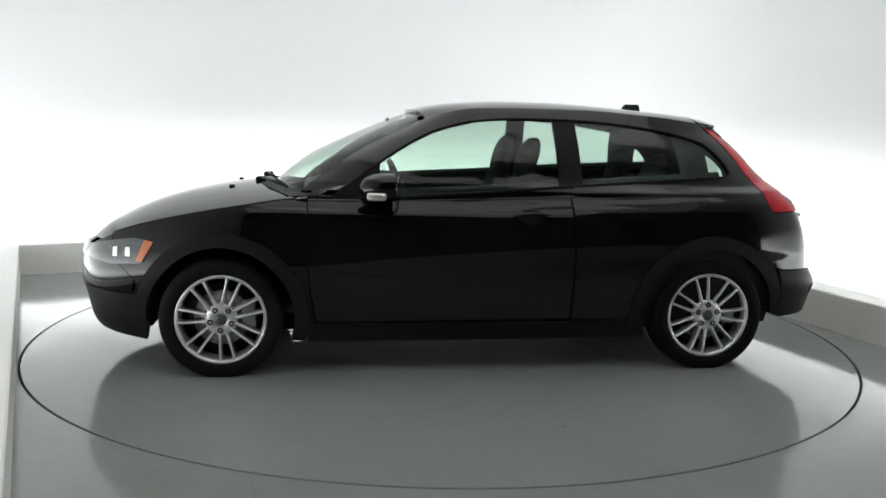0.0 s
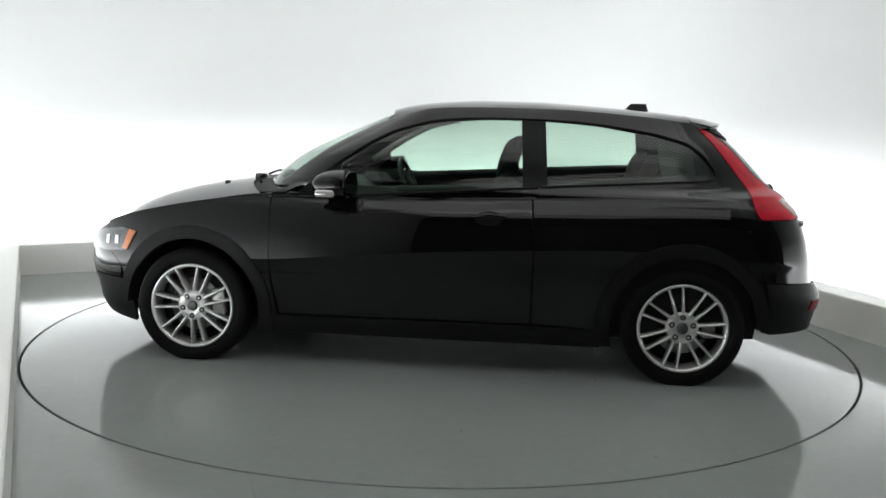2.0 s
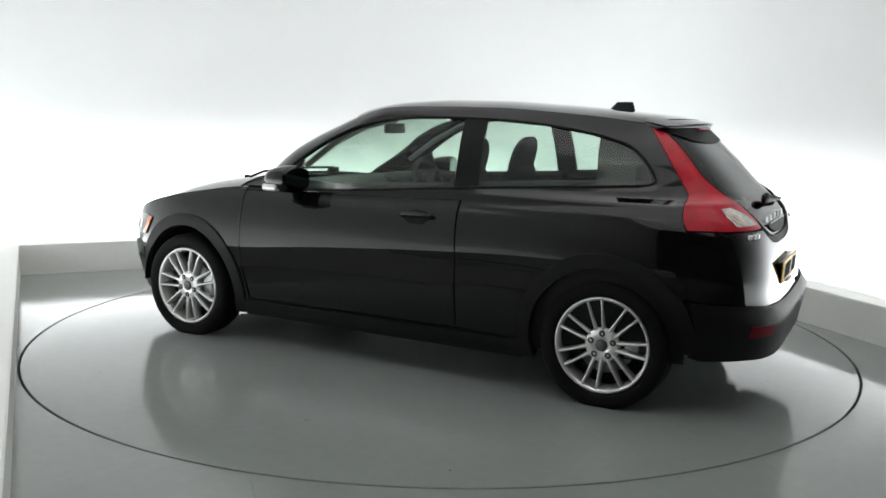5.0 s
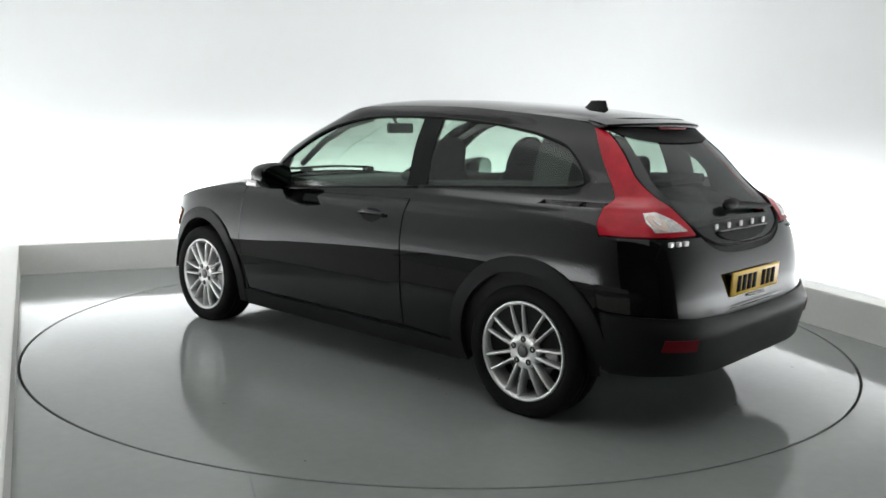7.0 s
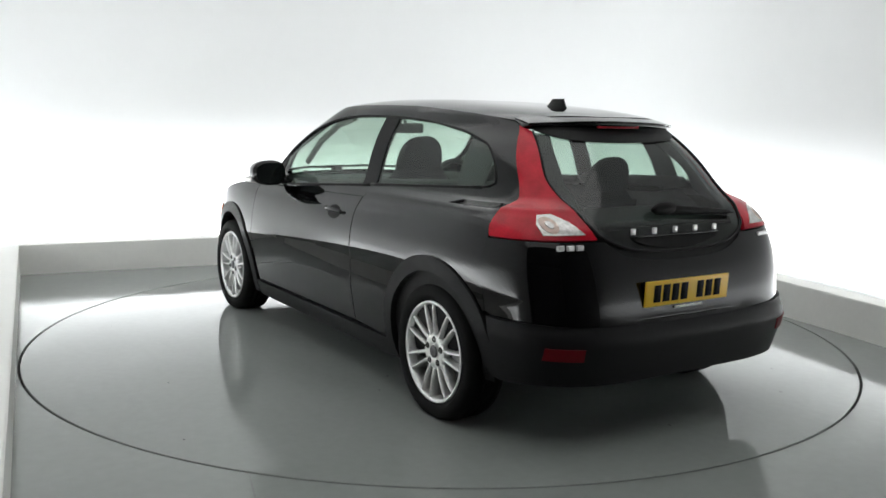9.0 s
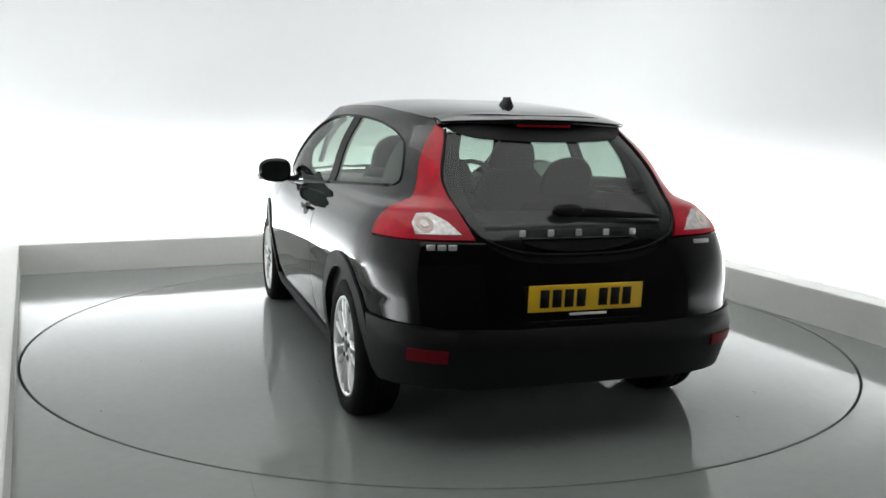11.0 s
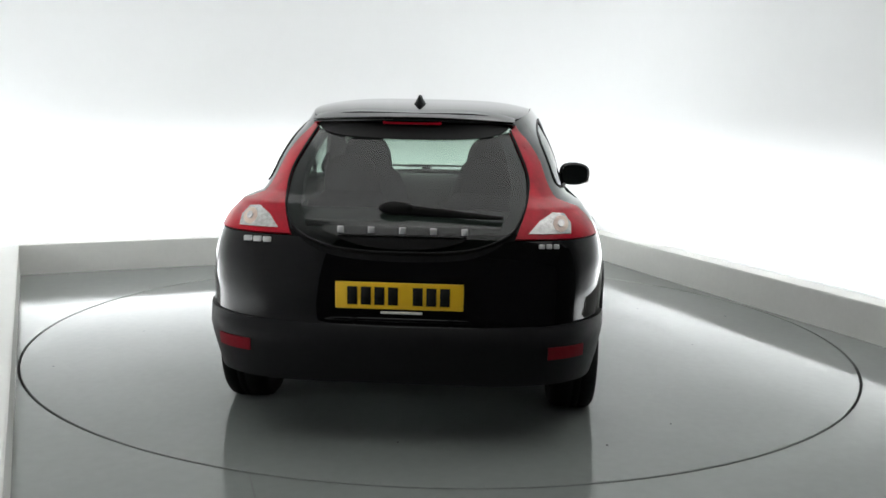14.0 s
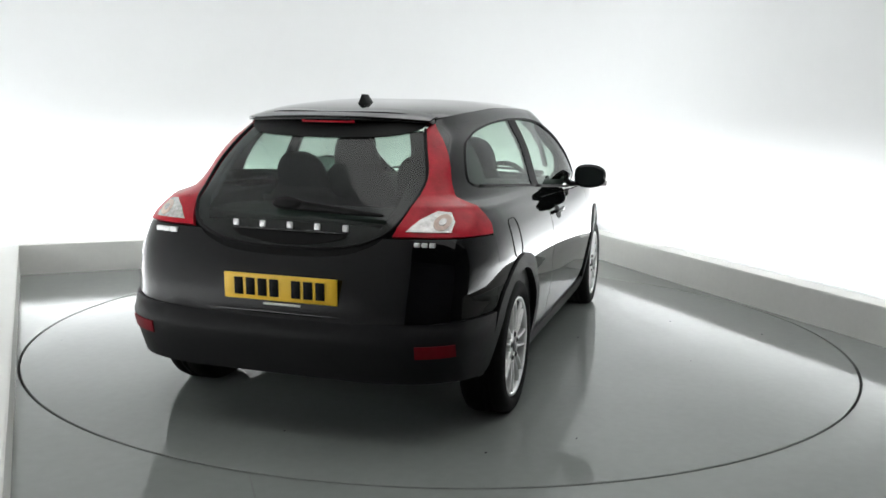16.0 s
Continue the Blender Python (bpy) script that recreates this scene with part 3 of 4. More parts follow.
# glass
for sg in (1, -1):
    g = Shell()
    g.patch(X((-0.47, 0.998)) + soft(X((-0.45, 1.355), (-0.25, 1.356), (0.0, 1.339), (0.15, 1.304), (0.25, 1.269), (0.38, 1.199), (0.50, 1.113))) + X((0.50, 0.931), (0.06, 0.962)), upper=True, off=-0.006, depth=0.004, sides=(sg,))
    g.make("side_window", GLASS, DOOR[sg])
    g = Shell()
    g.patch(X((-0.60, 1.010)) + soft(X((-0.575, 1.353), (-0.886, 1.332), (-1.13, 1.296), (-1.26, 1.264), (-1.34, 1.234), (-1.42, 1.170), (-1.470, 1.106))) + X((-1.480, 1.077), (-1.438, 1.058), (-1.0, 1.034)), upper=True, off=-0.006, depth=0.004, sides=(sg,), step=0.015, grid=0.025)
    g.make("quarter_window", GLASS, car)
    g = Shell()
    g.patch(X((-0.47, 0.998), (-0.60, 1.008), (-0.575, 1.356), (-0.45, 1.357)), upper=True, off=-0.002, depth=0.02, sides=(sg,))
    g.make("pillar", PLASTIC, car)
g = Shell()
g.whole(soft(Y((0.0, 0.812), (0.15, 0.815), (0.27, 0.827), (0.37, 0.856), (0.445, 0.900), (0.495, 0.98), (0.514, 1.06), (0.508, 1.13), (0.472, 1.22), (0.433, 1.30))) + Y((0.2, 1.305), (0.0, 1.305)), upper=True, off=-0.004, depth=0.004)
g.make("rear_window", REARGLASS, car)
g = Shell()
half = F((0.0, 0.970), (0.4, 0.965), (0.62, 0.950)) + X((0.915, 0.950), (0.862, 1.004), (0.712, 1.108), (0.562, 1.211), (0.407, 1.291), (0.285, 1.338)) + F((0.45, 1.372), (0.2, 1.392), (0.0, 1.398))
g.patch(half, upper=True, off=-0.004, depth=0.004)
g.make("windscreen", GLASS, car)

# tail lamps
for sg in (1, -1):
    t = Shell()
    t.patch(X((-1.402, 1.326), (-1.479, 1.236), (-1.549, 1.144), (-1.616, 1.053), (-1.642, 1.016), (-1.645, 1.000), (-1.644, 0.985)) + soft(X((-1.644, 0.985), (-1.656, 0.92), (-1.680, 0.877)), 3)[1:] + Y((0.80, 0.877)) + soft(Y((0.462, 0.872), (0.476, 0.905), (0.505, 0.98), (0.523, 1.06), (0.517, 1.13), (0.481, 1.22), (0.442, 1.305)), 3), upper=True, off=0.004, sides=(sg,), step=0.012, grid=0.014)
    LAMP[sg] = t.make("tail_lamp", RED, car, "red tail lamp running up beside the rear window")

# ---- inner shell, wheel housings, underside ----
inner = Shell()
inner.patch(X((0.845, 0.24), (0.87, 0.45), (0.885, 0.70)) + X(*[(x, float(hood_edge(x)) - 0.02) for x in (0.885, 1.0, 1.2, 1.4, 1.6, 1.75, 1.88)]) + X((1.90, 0.5), (1.85, 0.25), (1.70, 0.25)) + arc_pts(WHEEL_X, ARCH_R + 0.005, 0.24, 0.25, 26)[::-1], off=-0.022, depth=0.0)
inner.patch(X((-0.9, 0.22), (0.9, 0.22), (0.89, 0.92), (-0.52, 0.93), (-0.56, 0.96), (-1.0, 0.97), (-1.42, 1.0), (-1.63, 1.0), (-1.66, 0.85), (-1.75, 0.6), (-1.73, 0.32)) + arc_pts(-WHEEL_X, ARCH_R + 0.005, 0.24, 0.31, 26)[::-1], off=-0.022, depth=0.0)
inner.whole(Y((0.0, 0.80), (0.3, 0.82), (0.45, 0.90), (0.8, 0.90)) + X((-1.60, 0.85), (-1.70, 0.31)) + Y((0.4, 0.30), (0.0, 0.30)), off=-0.022, depth=0.0)
inner.patch(X((1.80, 0.66)) + F((0.55, 0.63), (0.3, 0.62), (0.001, 0.61), (0.001, 0.24), (0.45, 0.22)) + X((1.72, 0.22)), off=-0.03, depth=0.0)
inner.make("inner_body", SEAL_SHADE, car)
for sg in (1, -1):
    for cx in (WHEEL_X, -WHEEL_X):
        bm = bmesh.new()
        n = 24
        rows = [[bm.verts.new((cx + (ARCH_R + 0.006) * math.cos(math.pi * k / n), y * sg, max(WHEEL_Z + (ARCH_R + 0.006) * math.sin(math.pi * k / n), 0.19))) for k in range(n + 1)] for y in (0.83, 0.5)]
        for k in range(n):
            bm.faces.new((rows[0][k], rows[0][k + 1], rows[1][k + 1], rows[1][k]))
        bm.faces.new(rows[1])
        part("wheel_housing", bm, SEAL_SHADE, car)
bm = bmesh.new()
box(bm, (0.02, 0, 0.210), (2.7, 1.0, 0.10), bevel=0.02)
box(bm, (0.0, 0, 0.215), (1.86, 1.54, 0.07), bevel=0.02)
box(bm, (-1.83, 0, 0.275), (0.24, 0.95, 0.05), bevel=0.02)
box(bm, (1.82, 0, 0.235), (0.24, 1.2, 0.05), bevel=0.02)
for x in (WHEEL_X, -WHEEL_X):
    tube(bm, [(x, -0.72, 0.30), (x, 0.72, 0.30)], 0.04)
part("underbody", bm, SEAL_SHADE, car)
# cowl, sealing strips and spoiler
cowl = Shell()
cowl.sheet(lambda u, v: (0.82 + 0.20 * u + 0.20 * (1 - (2 * v - 1)**2), (2 * v - 1) * (0.71 - 0.04 * u), 0.938 + 0.022 * (1 - (2 * v - 1)**2) - 0.010 * u), np.linspace(0, 1, 8), np.linspace(0, 1, 31))
cowl.make("cowl", PLASTIC, car)


def on_skin(kind, v, z, upper, off=0.0, sg=1):
    a = np.array([angle_of(kind, v, z, upper)])
    p = skin(a, np.array([z]), upper)[0] + skin_n(a, np.array([z]), upper)[0] * off
    return Vector((p[0], p[1] * sg, p[2]))


def strip(pts, upper, radius, sg, off=0.0, closed=False):
    bm = bmesh.new()
    line = [on_skin(k, v, z, upper, off, sg) for k, v, z in pts]
    if closed:
        line.append(line[0])
    tube(bm, line, radius, 6)
    return bm


for sg in (1, -1):
    part("window_seal", strip(soft(X((0.75, 0.929), (0.5, 0.930), (0.06, 0.961), (-0.55, 1.003))), True, 0.008, sg), SEAL_SHADE, car)
    part("window_seal", strip(soft(X((-0.56, 1.006), (-1.0, 1.031), (-1.42, 1.055))), True, 0.008, sg), SEAL_SHADE, car)
    part("window_seal", strip(X((-1.42, 1.055), (-1.46, 1.062), (-1.484, 1.076)) + soft(X((-1.473, 1.107), (-1.424, 1.171), (-1.343, 1.236), (-1.26, 1.266), (-1.13, 1.298), (-0.886, 1.334), (-0.6, 1.355), (-0.25, 1.359), (0.0, 1.342), (0.15, 1.307), (0.25, 1.272), (0.38, 1.202), (0.52, 1.109), (0.66, 1.006), (0.75, 0.932))), True, 0.006, sg), SEAL_SHADE, car)

sp = bmesh.new()
secs = []
for i in range(25):
    y = -0.46 + 0.92 * i / 24
    q = abs(y) / 0.46
    xb = -1.575 + 0.115 * q**2.2
    zt = 1.352 - 0.016 * q**2
    xf = -1.36
    zf = 1.372 - 0.012 * q**2
    t = 0.018 * (1 - 0.55 * q**6)
    secs.append([Vector(p) for p in ((xf, y, zf), (xb + 0.03, y, zt + 0.004), (xb + 0.006, y, zt), (xb, y, zt - 0.006), (xb + 0.008, y, zt - t), (xb + 0.05, y, zt - t - 0.014), (xf, y, zf - 0.05))])
rounded(sp, secs)
spoiler = part("spoiler", sp, PAINT, car)
lip = Shell()
def lip_f(u, v):
    y = -0.458 + 0.916 * v
    q = abs(y) / 0.46
    z0 = float(rail(-1.36)) + (float(crown(-1.36)) - float(rail(-1.36))) * (1 - (0.96 * q)**3.8) + 0.002
    z1 = 1.3575 - 0.016 * q**2
    return (-1.36 + (-1.575 + 0.115 * q**2.2 - 0.004 + 1.36) * u, y, z0 + (z1 - z0) * (0.7 * u + 0.3 * u * u))
lip.sheet(lip_f, np.linspace(0, 1, 8), np.linspace(0, 1, 31), depth=0.004)
lip.make("spoiler_top", PAINT, spoiler)
bm = bmesh.new()
box(bm, (-1.556, 0, 1.331), (0.012, 0.26, 0.014), bevel=0.003)
part("brake_light", bm, RED, car, "thin red high brake light")
# black band over the glass top paints in the spoiler's shade
fillp = Shell()
fillp.whole(soft(Y((0.0, 1.258), (0.2, 1.262), (0.34, 1.274), (0.415, 1.300), (0.44, 1.325))) + Y((0.2, 1.338), (0.0, 1.34)), upper=True, off=0.004, depth=0.006)
fillp.make("spoiler_shade", SEAL_SHADE, car)

# black border and lower part of the rear glass
fr = Shell()
fr.whole(soft(Y((0.0, 0.775), (0.15, 0.780), (0.275, 0.80), (0.372, 0.845), (0.445, 0.905))) + Y((0.2, 0.918), (0.0, 0.92)), upper=True, off=-0.012, depth=0.0)
fr.patch(Y((0.40, 0.90), (0.447, 0.90), (0.495, 0.98), (0.513, 1.06), (0.507, 1.13), (0.470, 1.22), (0.430, 1.30), (0.38, 1.30), (0.42, 1.22), (0.455, 1.10), (0.445, 1.0)), upper=True, off=-0.012, depth=0.0)
fr.make("glass_border", SEAL_SHADE, car)
HATCH = soft(Y((0.437, 1.305), (0.476, 1.22), (0.512, 1.13), (0.518, 1.06), (0.500, 0.98), (0.452, 0.898), (0.374, 0.852), (0.272, 0.823), (0.15, 0.811), (0.0, 0.808)))
bm = bmesh.new()
tube(bm, [on_skin("y", max(v, 0), z, True, 0.0, 1) for _, v, z in HATCH] + [on_skin("y", max(v, 0), z, True, 0.0, -1) for _, v, z in HATCH[-2::-1]], 0.006, 6)
part("hatch_seal", bm, SEAL_SHADE, car)

# roof fin
bm = bmesh.new()
secs = []
for t in np.linspace(0, 1, 12):
    z = 1.400 + 0.064 * t
    x0, x1 = -1.00 - 0.075 * t**0.8, -1.185 + 0.02 * t
    w = 0.040 * (1 - t)**1.3 + 0.007
    secs.append([Vector(((x0 + x1) / 2 + (x0 - x1) / 2 * math.cos(2 * math.pi * k / 24), w * math.sin(2 * math.pi * k / 24), z)) for k in range(24)])
rounded(bm, secs)
part("aerial_fin", bm, PLASTIC, car)

# rear wiper
bm = bmesh.new()
secs = []
for i in range(15):
    u = i / 14
    y = 0.075 - 0.485 * u
    p = on_skin("y", abs(y) + 1e-4, 0.968 - 0.028 * u, True, 0.020, 1 if y > 0 else -1)
    h = 0.019 * (1 - u)**0.7 + 0.006
    secs.append([p + Vector((0.011 * math.cos(a), 0, h * math.sin(a))) for a in [2 * math.pi * k / 12 for k in range(12)]])
rounded(bm, secs)
secs = []
for i, r in enumerate((0.02, 0.034, 0.034, 0.026)):
    p = on_skin("y", 0.03, 0.966, True, 0.004 + 0.013 * i, 1)
    secs.append([p + Vector((0.3 * r * math.sin(a), 2.2 * r * math.cos(a), r * math.sin(a) * 0.7)) for a in [2 * math.pi * k / 20 for k in range(20)]])
rounded(bm, secs)
part("rear_wiper", bm, SEAL_SHADE, car)

# near-black sheet paints shade into the channel between the glass and the tail panel
slot = Shell()
slot.whole(soft(Y((0.0, 0.772), (0.15, 0.776), (0.285, 0.793), (0.387, 0.834), (0.43, 0.866))) + Y((0.452, 0.893)) + soft(Y((0.37, 0.851), (0.27, 0.822), (0.15, 0.810), (0.0, 0.807))), upper=True, off=-0.006, depth=0.001)
slot.make("hatch_slot_shade", SEAL_SHADE, car)
# hatch grip under the letters: recess painted as dark shade, lens-shaped, with a lip
grip = Shell()
grip.whole(Y((0.0, 0.868), (0.15, 0.868), (0.262, 0.870)) + soft(Y((0.255, 0.858), (0.19, 0.838), (0.10, 0.824), (0.0, 0.820))), upper=True, off=0.003, depth=0.003)
grip.make("hatch_grip_shade", SEAL_SHADE, car)
bm = bmesh.new()
tube(bm, [on_skin("y", abs(y) + 1e-4, 0.872, True, 0.006, 1 if y > 0 else -1) for y in np.linspace(0.262, -0.262, 21)], 0.0045, 8)
part("grip_lip", bm, PAINT, car)
# painted ledge between plate and bumper
bm = bmesh.new()
tube(bm, [on_skin("y", abs(y) + 1e-4, 0.540, False, -0.0150 - 0.004 * (y / 0.33)**6, 1 if y >= 0 else -1) for y in np.linspace(0.36, -0.36, 41)], 0.018, 14)
part("tail_ledge", bm, PAINT, car)

# letter shapes of the maker's badge, as plain blocks
for i in range(5):
    y = 0.255 - 0.1275 * i
    bm = bmesh.new()
    p = on_skin("y", abs(y) + 1e-4, 0.893, True, 0.004, 1 if y >= 0 else -1)
    box(bm, p, (0.008, 0.027, 0.028), bevel=0.004)
    part("badge_block", bm, BADGE, car)
for y0, n in ((0.60, 3), (-0.60, 3)):
    for i in range(n):
        y = y0 + (0.042 if y0 > 0 else 0.03) * (1 - i)
        bm = bmesh.new()
        p = on_skin("y", abs(y), 0.845, False, 0.003, 1 if y > 0 else -1)
        w = 0.034 if y0 > 0 else 0.024
        box(bm, p, (0.016, w, 0.022 if y0 > 0 else 0.018), bevel=0.003)
        part("model_badge_block", bm, BADGE, car)

# number plate with plain bars
plate = new("number_plate")
plate.parent = car
plate.matrix_basis = pose(-2.031, 0, 0.640, 0, -3, 0)
bm = bmesh.new()
box(bm, (0, 0, 0), (0.008, 0.520, 0.111), bevel=0.003)
part("plate", bm, YELLOW, plate)
for y in (0.19, 0.135, 0.08, 0.025, -0.075, -0.13, -0.185):
    bm = bmesh.new()
    box(bm, (-0.005, y, 0), (0.003, 0.040, 0.074))
    part("character_bar", bm, BLACKINK, plate)
bm = bmesh.new()
box(bm, (-2.034, -0.01, 0.572), (0.01, 0.17, 0.010), bevel=0.003)
part("dealer_strip", bm, KERB_M, car)
bm = bmesh.new()
box(bm, (-2.014, 0, 0.64), (0.03, 0.50, 0.10), bevel=0.01)
part("plate_recess", bm, PAINT, car)

for sg in (1, -1):
    # clear lens and bulb of the tail lamp
    t = Shell()
    t.patch(Y((0.69, 0.892), (0.692, 0.93), (0.665, 0.965), (0.615, 0.970), (0.56, 0.938), (0.515, 0.892)), upper=True, off=0.0075, depth=0.004, sides=(sg,), step=0.015, grid=0.02)
    t.make("clear_lens", CLEARL, LAMP[sg], "clear tail lamp lens")
    t = Shell()
    t.patch([("y", 0.648 + 0.032 * math.cos(a), 0.928 + 0.030 * math.sin(a)) for a in [2 * math.pi * k / 16 for k in range(16)]], upper=True, off=0.0095, depth=0.003, sides=(sg,), step=0.02, grid=0.02)
    t.make("bulb_lens", PEACH, LAMP[sg])
    t = Shell()
    t.patch([("y", 0.648 + 0.014 * math.cos(a), 0.928 + 0.013 * math.sin(a)) for a in [2 * math.pi * k / 12 for k in range(12)]], upper=True, off=0.0125, depth=0.003, sides=(sg,), step=0.02, grid=0.02)
    t.make("bulb_centre", CLEARL, LAMP[sg])
    # low red reflector
    t = Shell()
    t.patch(Y((0.60, 0.405), (0.60, 0.455), (0.74, 0.462), (0.74, 0.413)) , off=0.0175, depth=0.006, sides=(sg,), step=0.02, grid=0.03)
    t.make("reflector", REDDARK, car, "dull red bumper reflector")
    # door handle
    # flat dark oval paints the shade of the handle's hollow
    t = Shell()
    t.patch([("x", -0.30 + 0.075 * math.cos(a), 0.842 + 0.036 * math.sin(a)) for a in [2 * math.pi * k / 24 for k in range(24)]], off=0.0015, depth=0.001, sides=(sg,), step=0.02, grid=0.02)
    t.make("handle_recess_shade", SEAL_SHADE, DOOR[sg])
    bm = bmesh.new()
    secs = []
    for k in range(13):
        u = k / 12
        x = -0.40 + 0.20 * u
        p = on_skin("x", x, 0.848, False, 0.012 + 0.022 * math.sin(math.pi * u), sg)
        h = 0.014 - 0.004 * abs(2 * u - 1)
        secs.append([p + Vector((0, sg * 0.008 * math.cos(a), h * math.sin(a))) for a in [2 * math.pi * j / 12 for j in range(12)]])
    rounded(bm, secs)
    part("door_handle", bm, PAINT, DOOR[sg])
    # mirror
    mir = new("door_mirror")
    mir.parent = car
    bm = bmesh.new()
    secs = []
    for x, k in ((0.435, 1.0), (0.45, 1.03), (0.50, 1.0), (0.55, 0.90), (0.59, 0.70), (0.612, 0.42), (0.62, 0.12)):
        ring_pts = []
        for j in range(28):
            a = 2 * math.pi * j / 28
            cy, cz = math.cos(a), math.sin(a)
            slope = 1 - 0.16 * max(cy, 0)  # lower towards its outer end
            yy = MIR_Y + 0.099 * k * math.copysign(abs(cy)**0.68, cy)
            zz = MIR_Z + 0.074 * k * slope * math.copysign(abs(cz)**0.68, cz) - 0.015 * (1 - k)
            ring_pts.append(Vector((x, yy * sg, zz)))
        secs.append(ring_pts)
    rounded(bm, secs)
    part("mirror_housing", bm, PAINT, mir)
    bm = bmesh.new()
    vs = [bm.verts.new((0.4325, (MIR_Y + 0.087 * math.copysign(abs(math.cos(a))**0.66, math.cos(a))) * sg, MIR_Z + 0.063 * (1 - 0.16 * max(math.cos(a), 0)) * math.copysign(abs(math.sin(a))**0.66, math.sin(a)))) for a in [2 * math.pi * j / 32 for j in range(32)]]
    f = bm.faces.new(vs)
    bmesh.ops.recalc_face_normals(bm, faces=[f])
    r = bmesh.ops.extrude_face_region(bm, geom=[f])
    bmesh.ops.translate(bm, verts=[v for v in r["geom"] if isinstance(v, bmesh.types.BMVert)], vec=(0.003, 0, 0))
    bmesh.ops.recalc_face_normals(bm, faces=bm.faces[:])
    turn = Matrix.Translation((0.434, MIR_Y * sg, MIR_Z)) @ Matrix.Rotation(radians(-10 * sg), 4, "Z") @ Matrix.Translation((-0.434, -MIR_Y * sg, -MIR_Z))
    bmesh.ops.transform(bm, matrix=Matrix.Translation((-0.018, 0, 0)) @ turn, verts=bm.verts[:])
    part("mirror_glass", bm, MIRROR, mir, smooth=False)
    bm = bmesh.new()
    rounded(bm, [[Vector((0.53 + 0.045 * math.cos(a), y * sg, z + 0.018 * math.sin(a))) for a in [2 * math.pi * j / 12 for j in range(12)]] for y, z in ((0.74, 0.945), (0.80, 0.945), (0.86, 0.955), (0.90, 0.965))])
    part("mirror_arm", bm, PLASTIC, mir)
    bm = bmesh.new()
    box(bm, (0.535, (MIR_Y + 0.072) * sg, MIR_Z - 0.044), (0.10, 0.066, 0.040), bevel=0.014)
    part("side_indicator", bm, CLEARL, mir, "clear side indicator lens")
    # head lamp
    t = Shell()
    t.patch(X((1.66, 0.70), (1.75, 0.715), (1.87, 0.695)) + F((0.56, 0.66), (0.52, 0.60)) + X((1.88, 0.575), (1.72, 0.59)), off=0.006, sides=(sg,))
    head = t.make("head_lamp", HEADL, car, "clear head lamp with chromed bowls")
    t = Shell()
    t.patch(X((1.655, 0.698), (1.70, 0.707), (1.745, 0.60), (1.715, 0.593)), off=0.009, depth=0.006, sides=(sg,))
    t.make("amber_indicator", AMBER, head)
    t = Shell()
    t.patch(X((1.775, 0.665), (1.80, 0.665), (1.80, 0.62), (1.775, 0.62)), off=0.009, depth=0.003, sides=(sg,))
    t.make("lamp_bowl", CHROME, head)
    t = Shell()
    t.patch(X((1.845, 0.665), (1.87, 0.66), (1.87, 0.615), (1.845, 0.615)), off=0.009, depth=0.003, sides=(sg,))
    t.make("lamp_bowl", CHROME, head)
# fuel flap on the driver's side
bm = bmesh.new()
flap = [on_skin("x", -1.40 + 0.075 * math.copysign(abs(math.cos(a))**0.5, math.cos(a)), 0.83 + 0.085 * math.copysign(abs(math.sin(a))**0.5, math.sin(a)), False, 0.0005, -1) for a in [2 * math.pi * j / 36 for j in range(37)]]
tube(bm, flap, 0.0028, 5)
part("fuel_flap_gap", bm, SEAL_SHADE, car)

# windscreen wipers at the cowl and washer jets
for pivot, line in (((1.15, -0.45, 0.972), [(1.15, -0.45, 0.985), (1.12, -0.1, 1.000), (1.07, 0.25, 1.000)]), ((1.16, 0.12, 0.978), [(1.16, 0.12, 0.990), (1.10, 0.38, 0.996), (0.99, 0.64, 0.978)])):
    bm = bmesh.new()
    tube(bm, line, 0.008)
    box(bm, pivot, (0.06, 0.07, 0.03), bevel=0.008)
    part("front_wiper", bm, SEAL_SHADE, car)
for y in (0.3, -0.3):
    bm = bmesh.new()
    box(bm, (1.31, y, 0.950), (0.03, 0.022, 0.016), bevel=0.004)
    part("washer_jet", bm, SEAL_SHADE, car)

# ---- cabin ----
def cushion(bm, secs, n=20, p=0.6):
    """A padded block: sections of (centre, half width along y, half depth, axis tilt)."""
    rings = []
    for (cx, cy, cz), hw, hd, tilt in secs:
        pts = []
        for j in range(n):
            a = 2 * math.pi * j / n
            yy = hw * math.copysign(abs(math.cos(a))**p, math.cos(a))
            dd = hd * math.copysign(abs(math.sin(a))**p, math.sin(a))
            pts.append(Vector((cx + dd * math.cos(tilt), cy + yy, cz + dd * math.sin(tilt))))
        rings.append(pts)
    rounded(bm, rings)


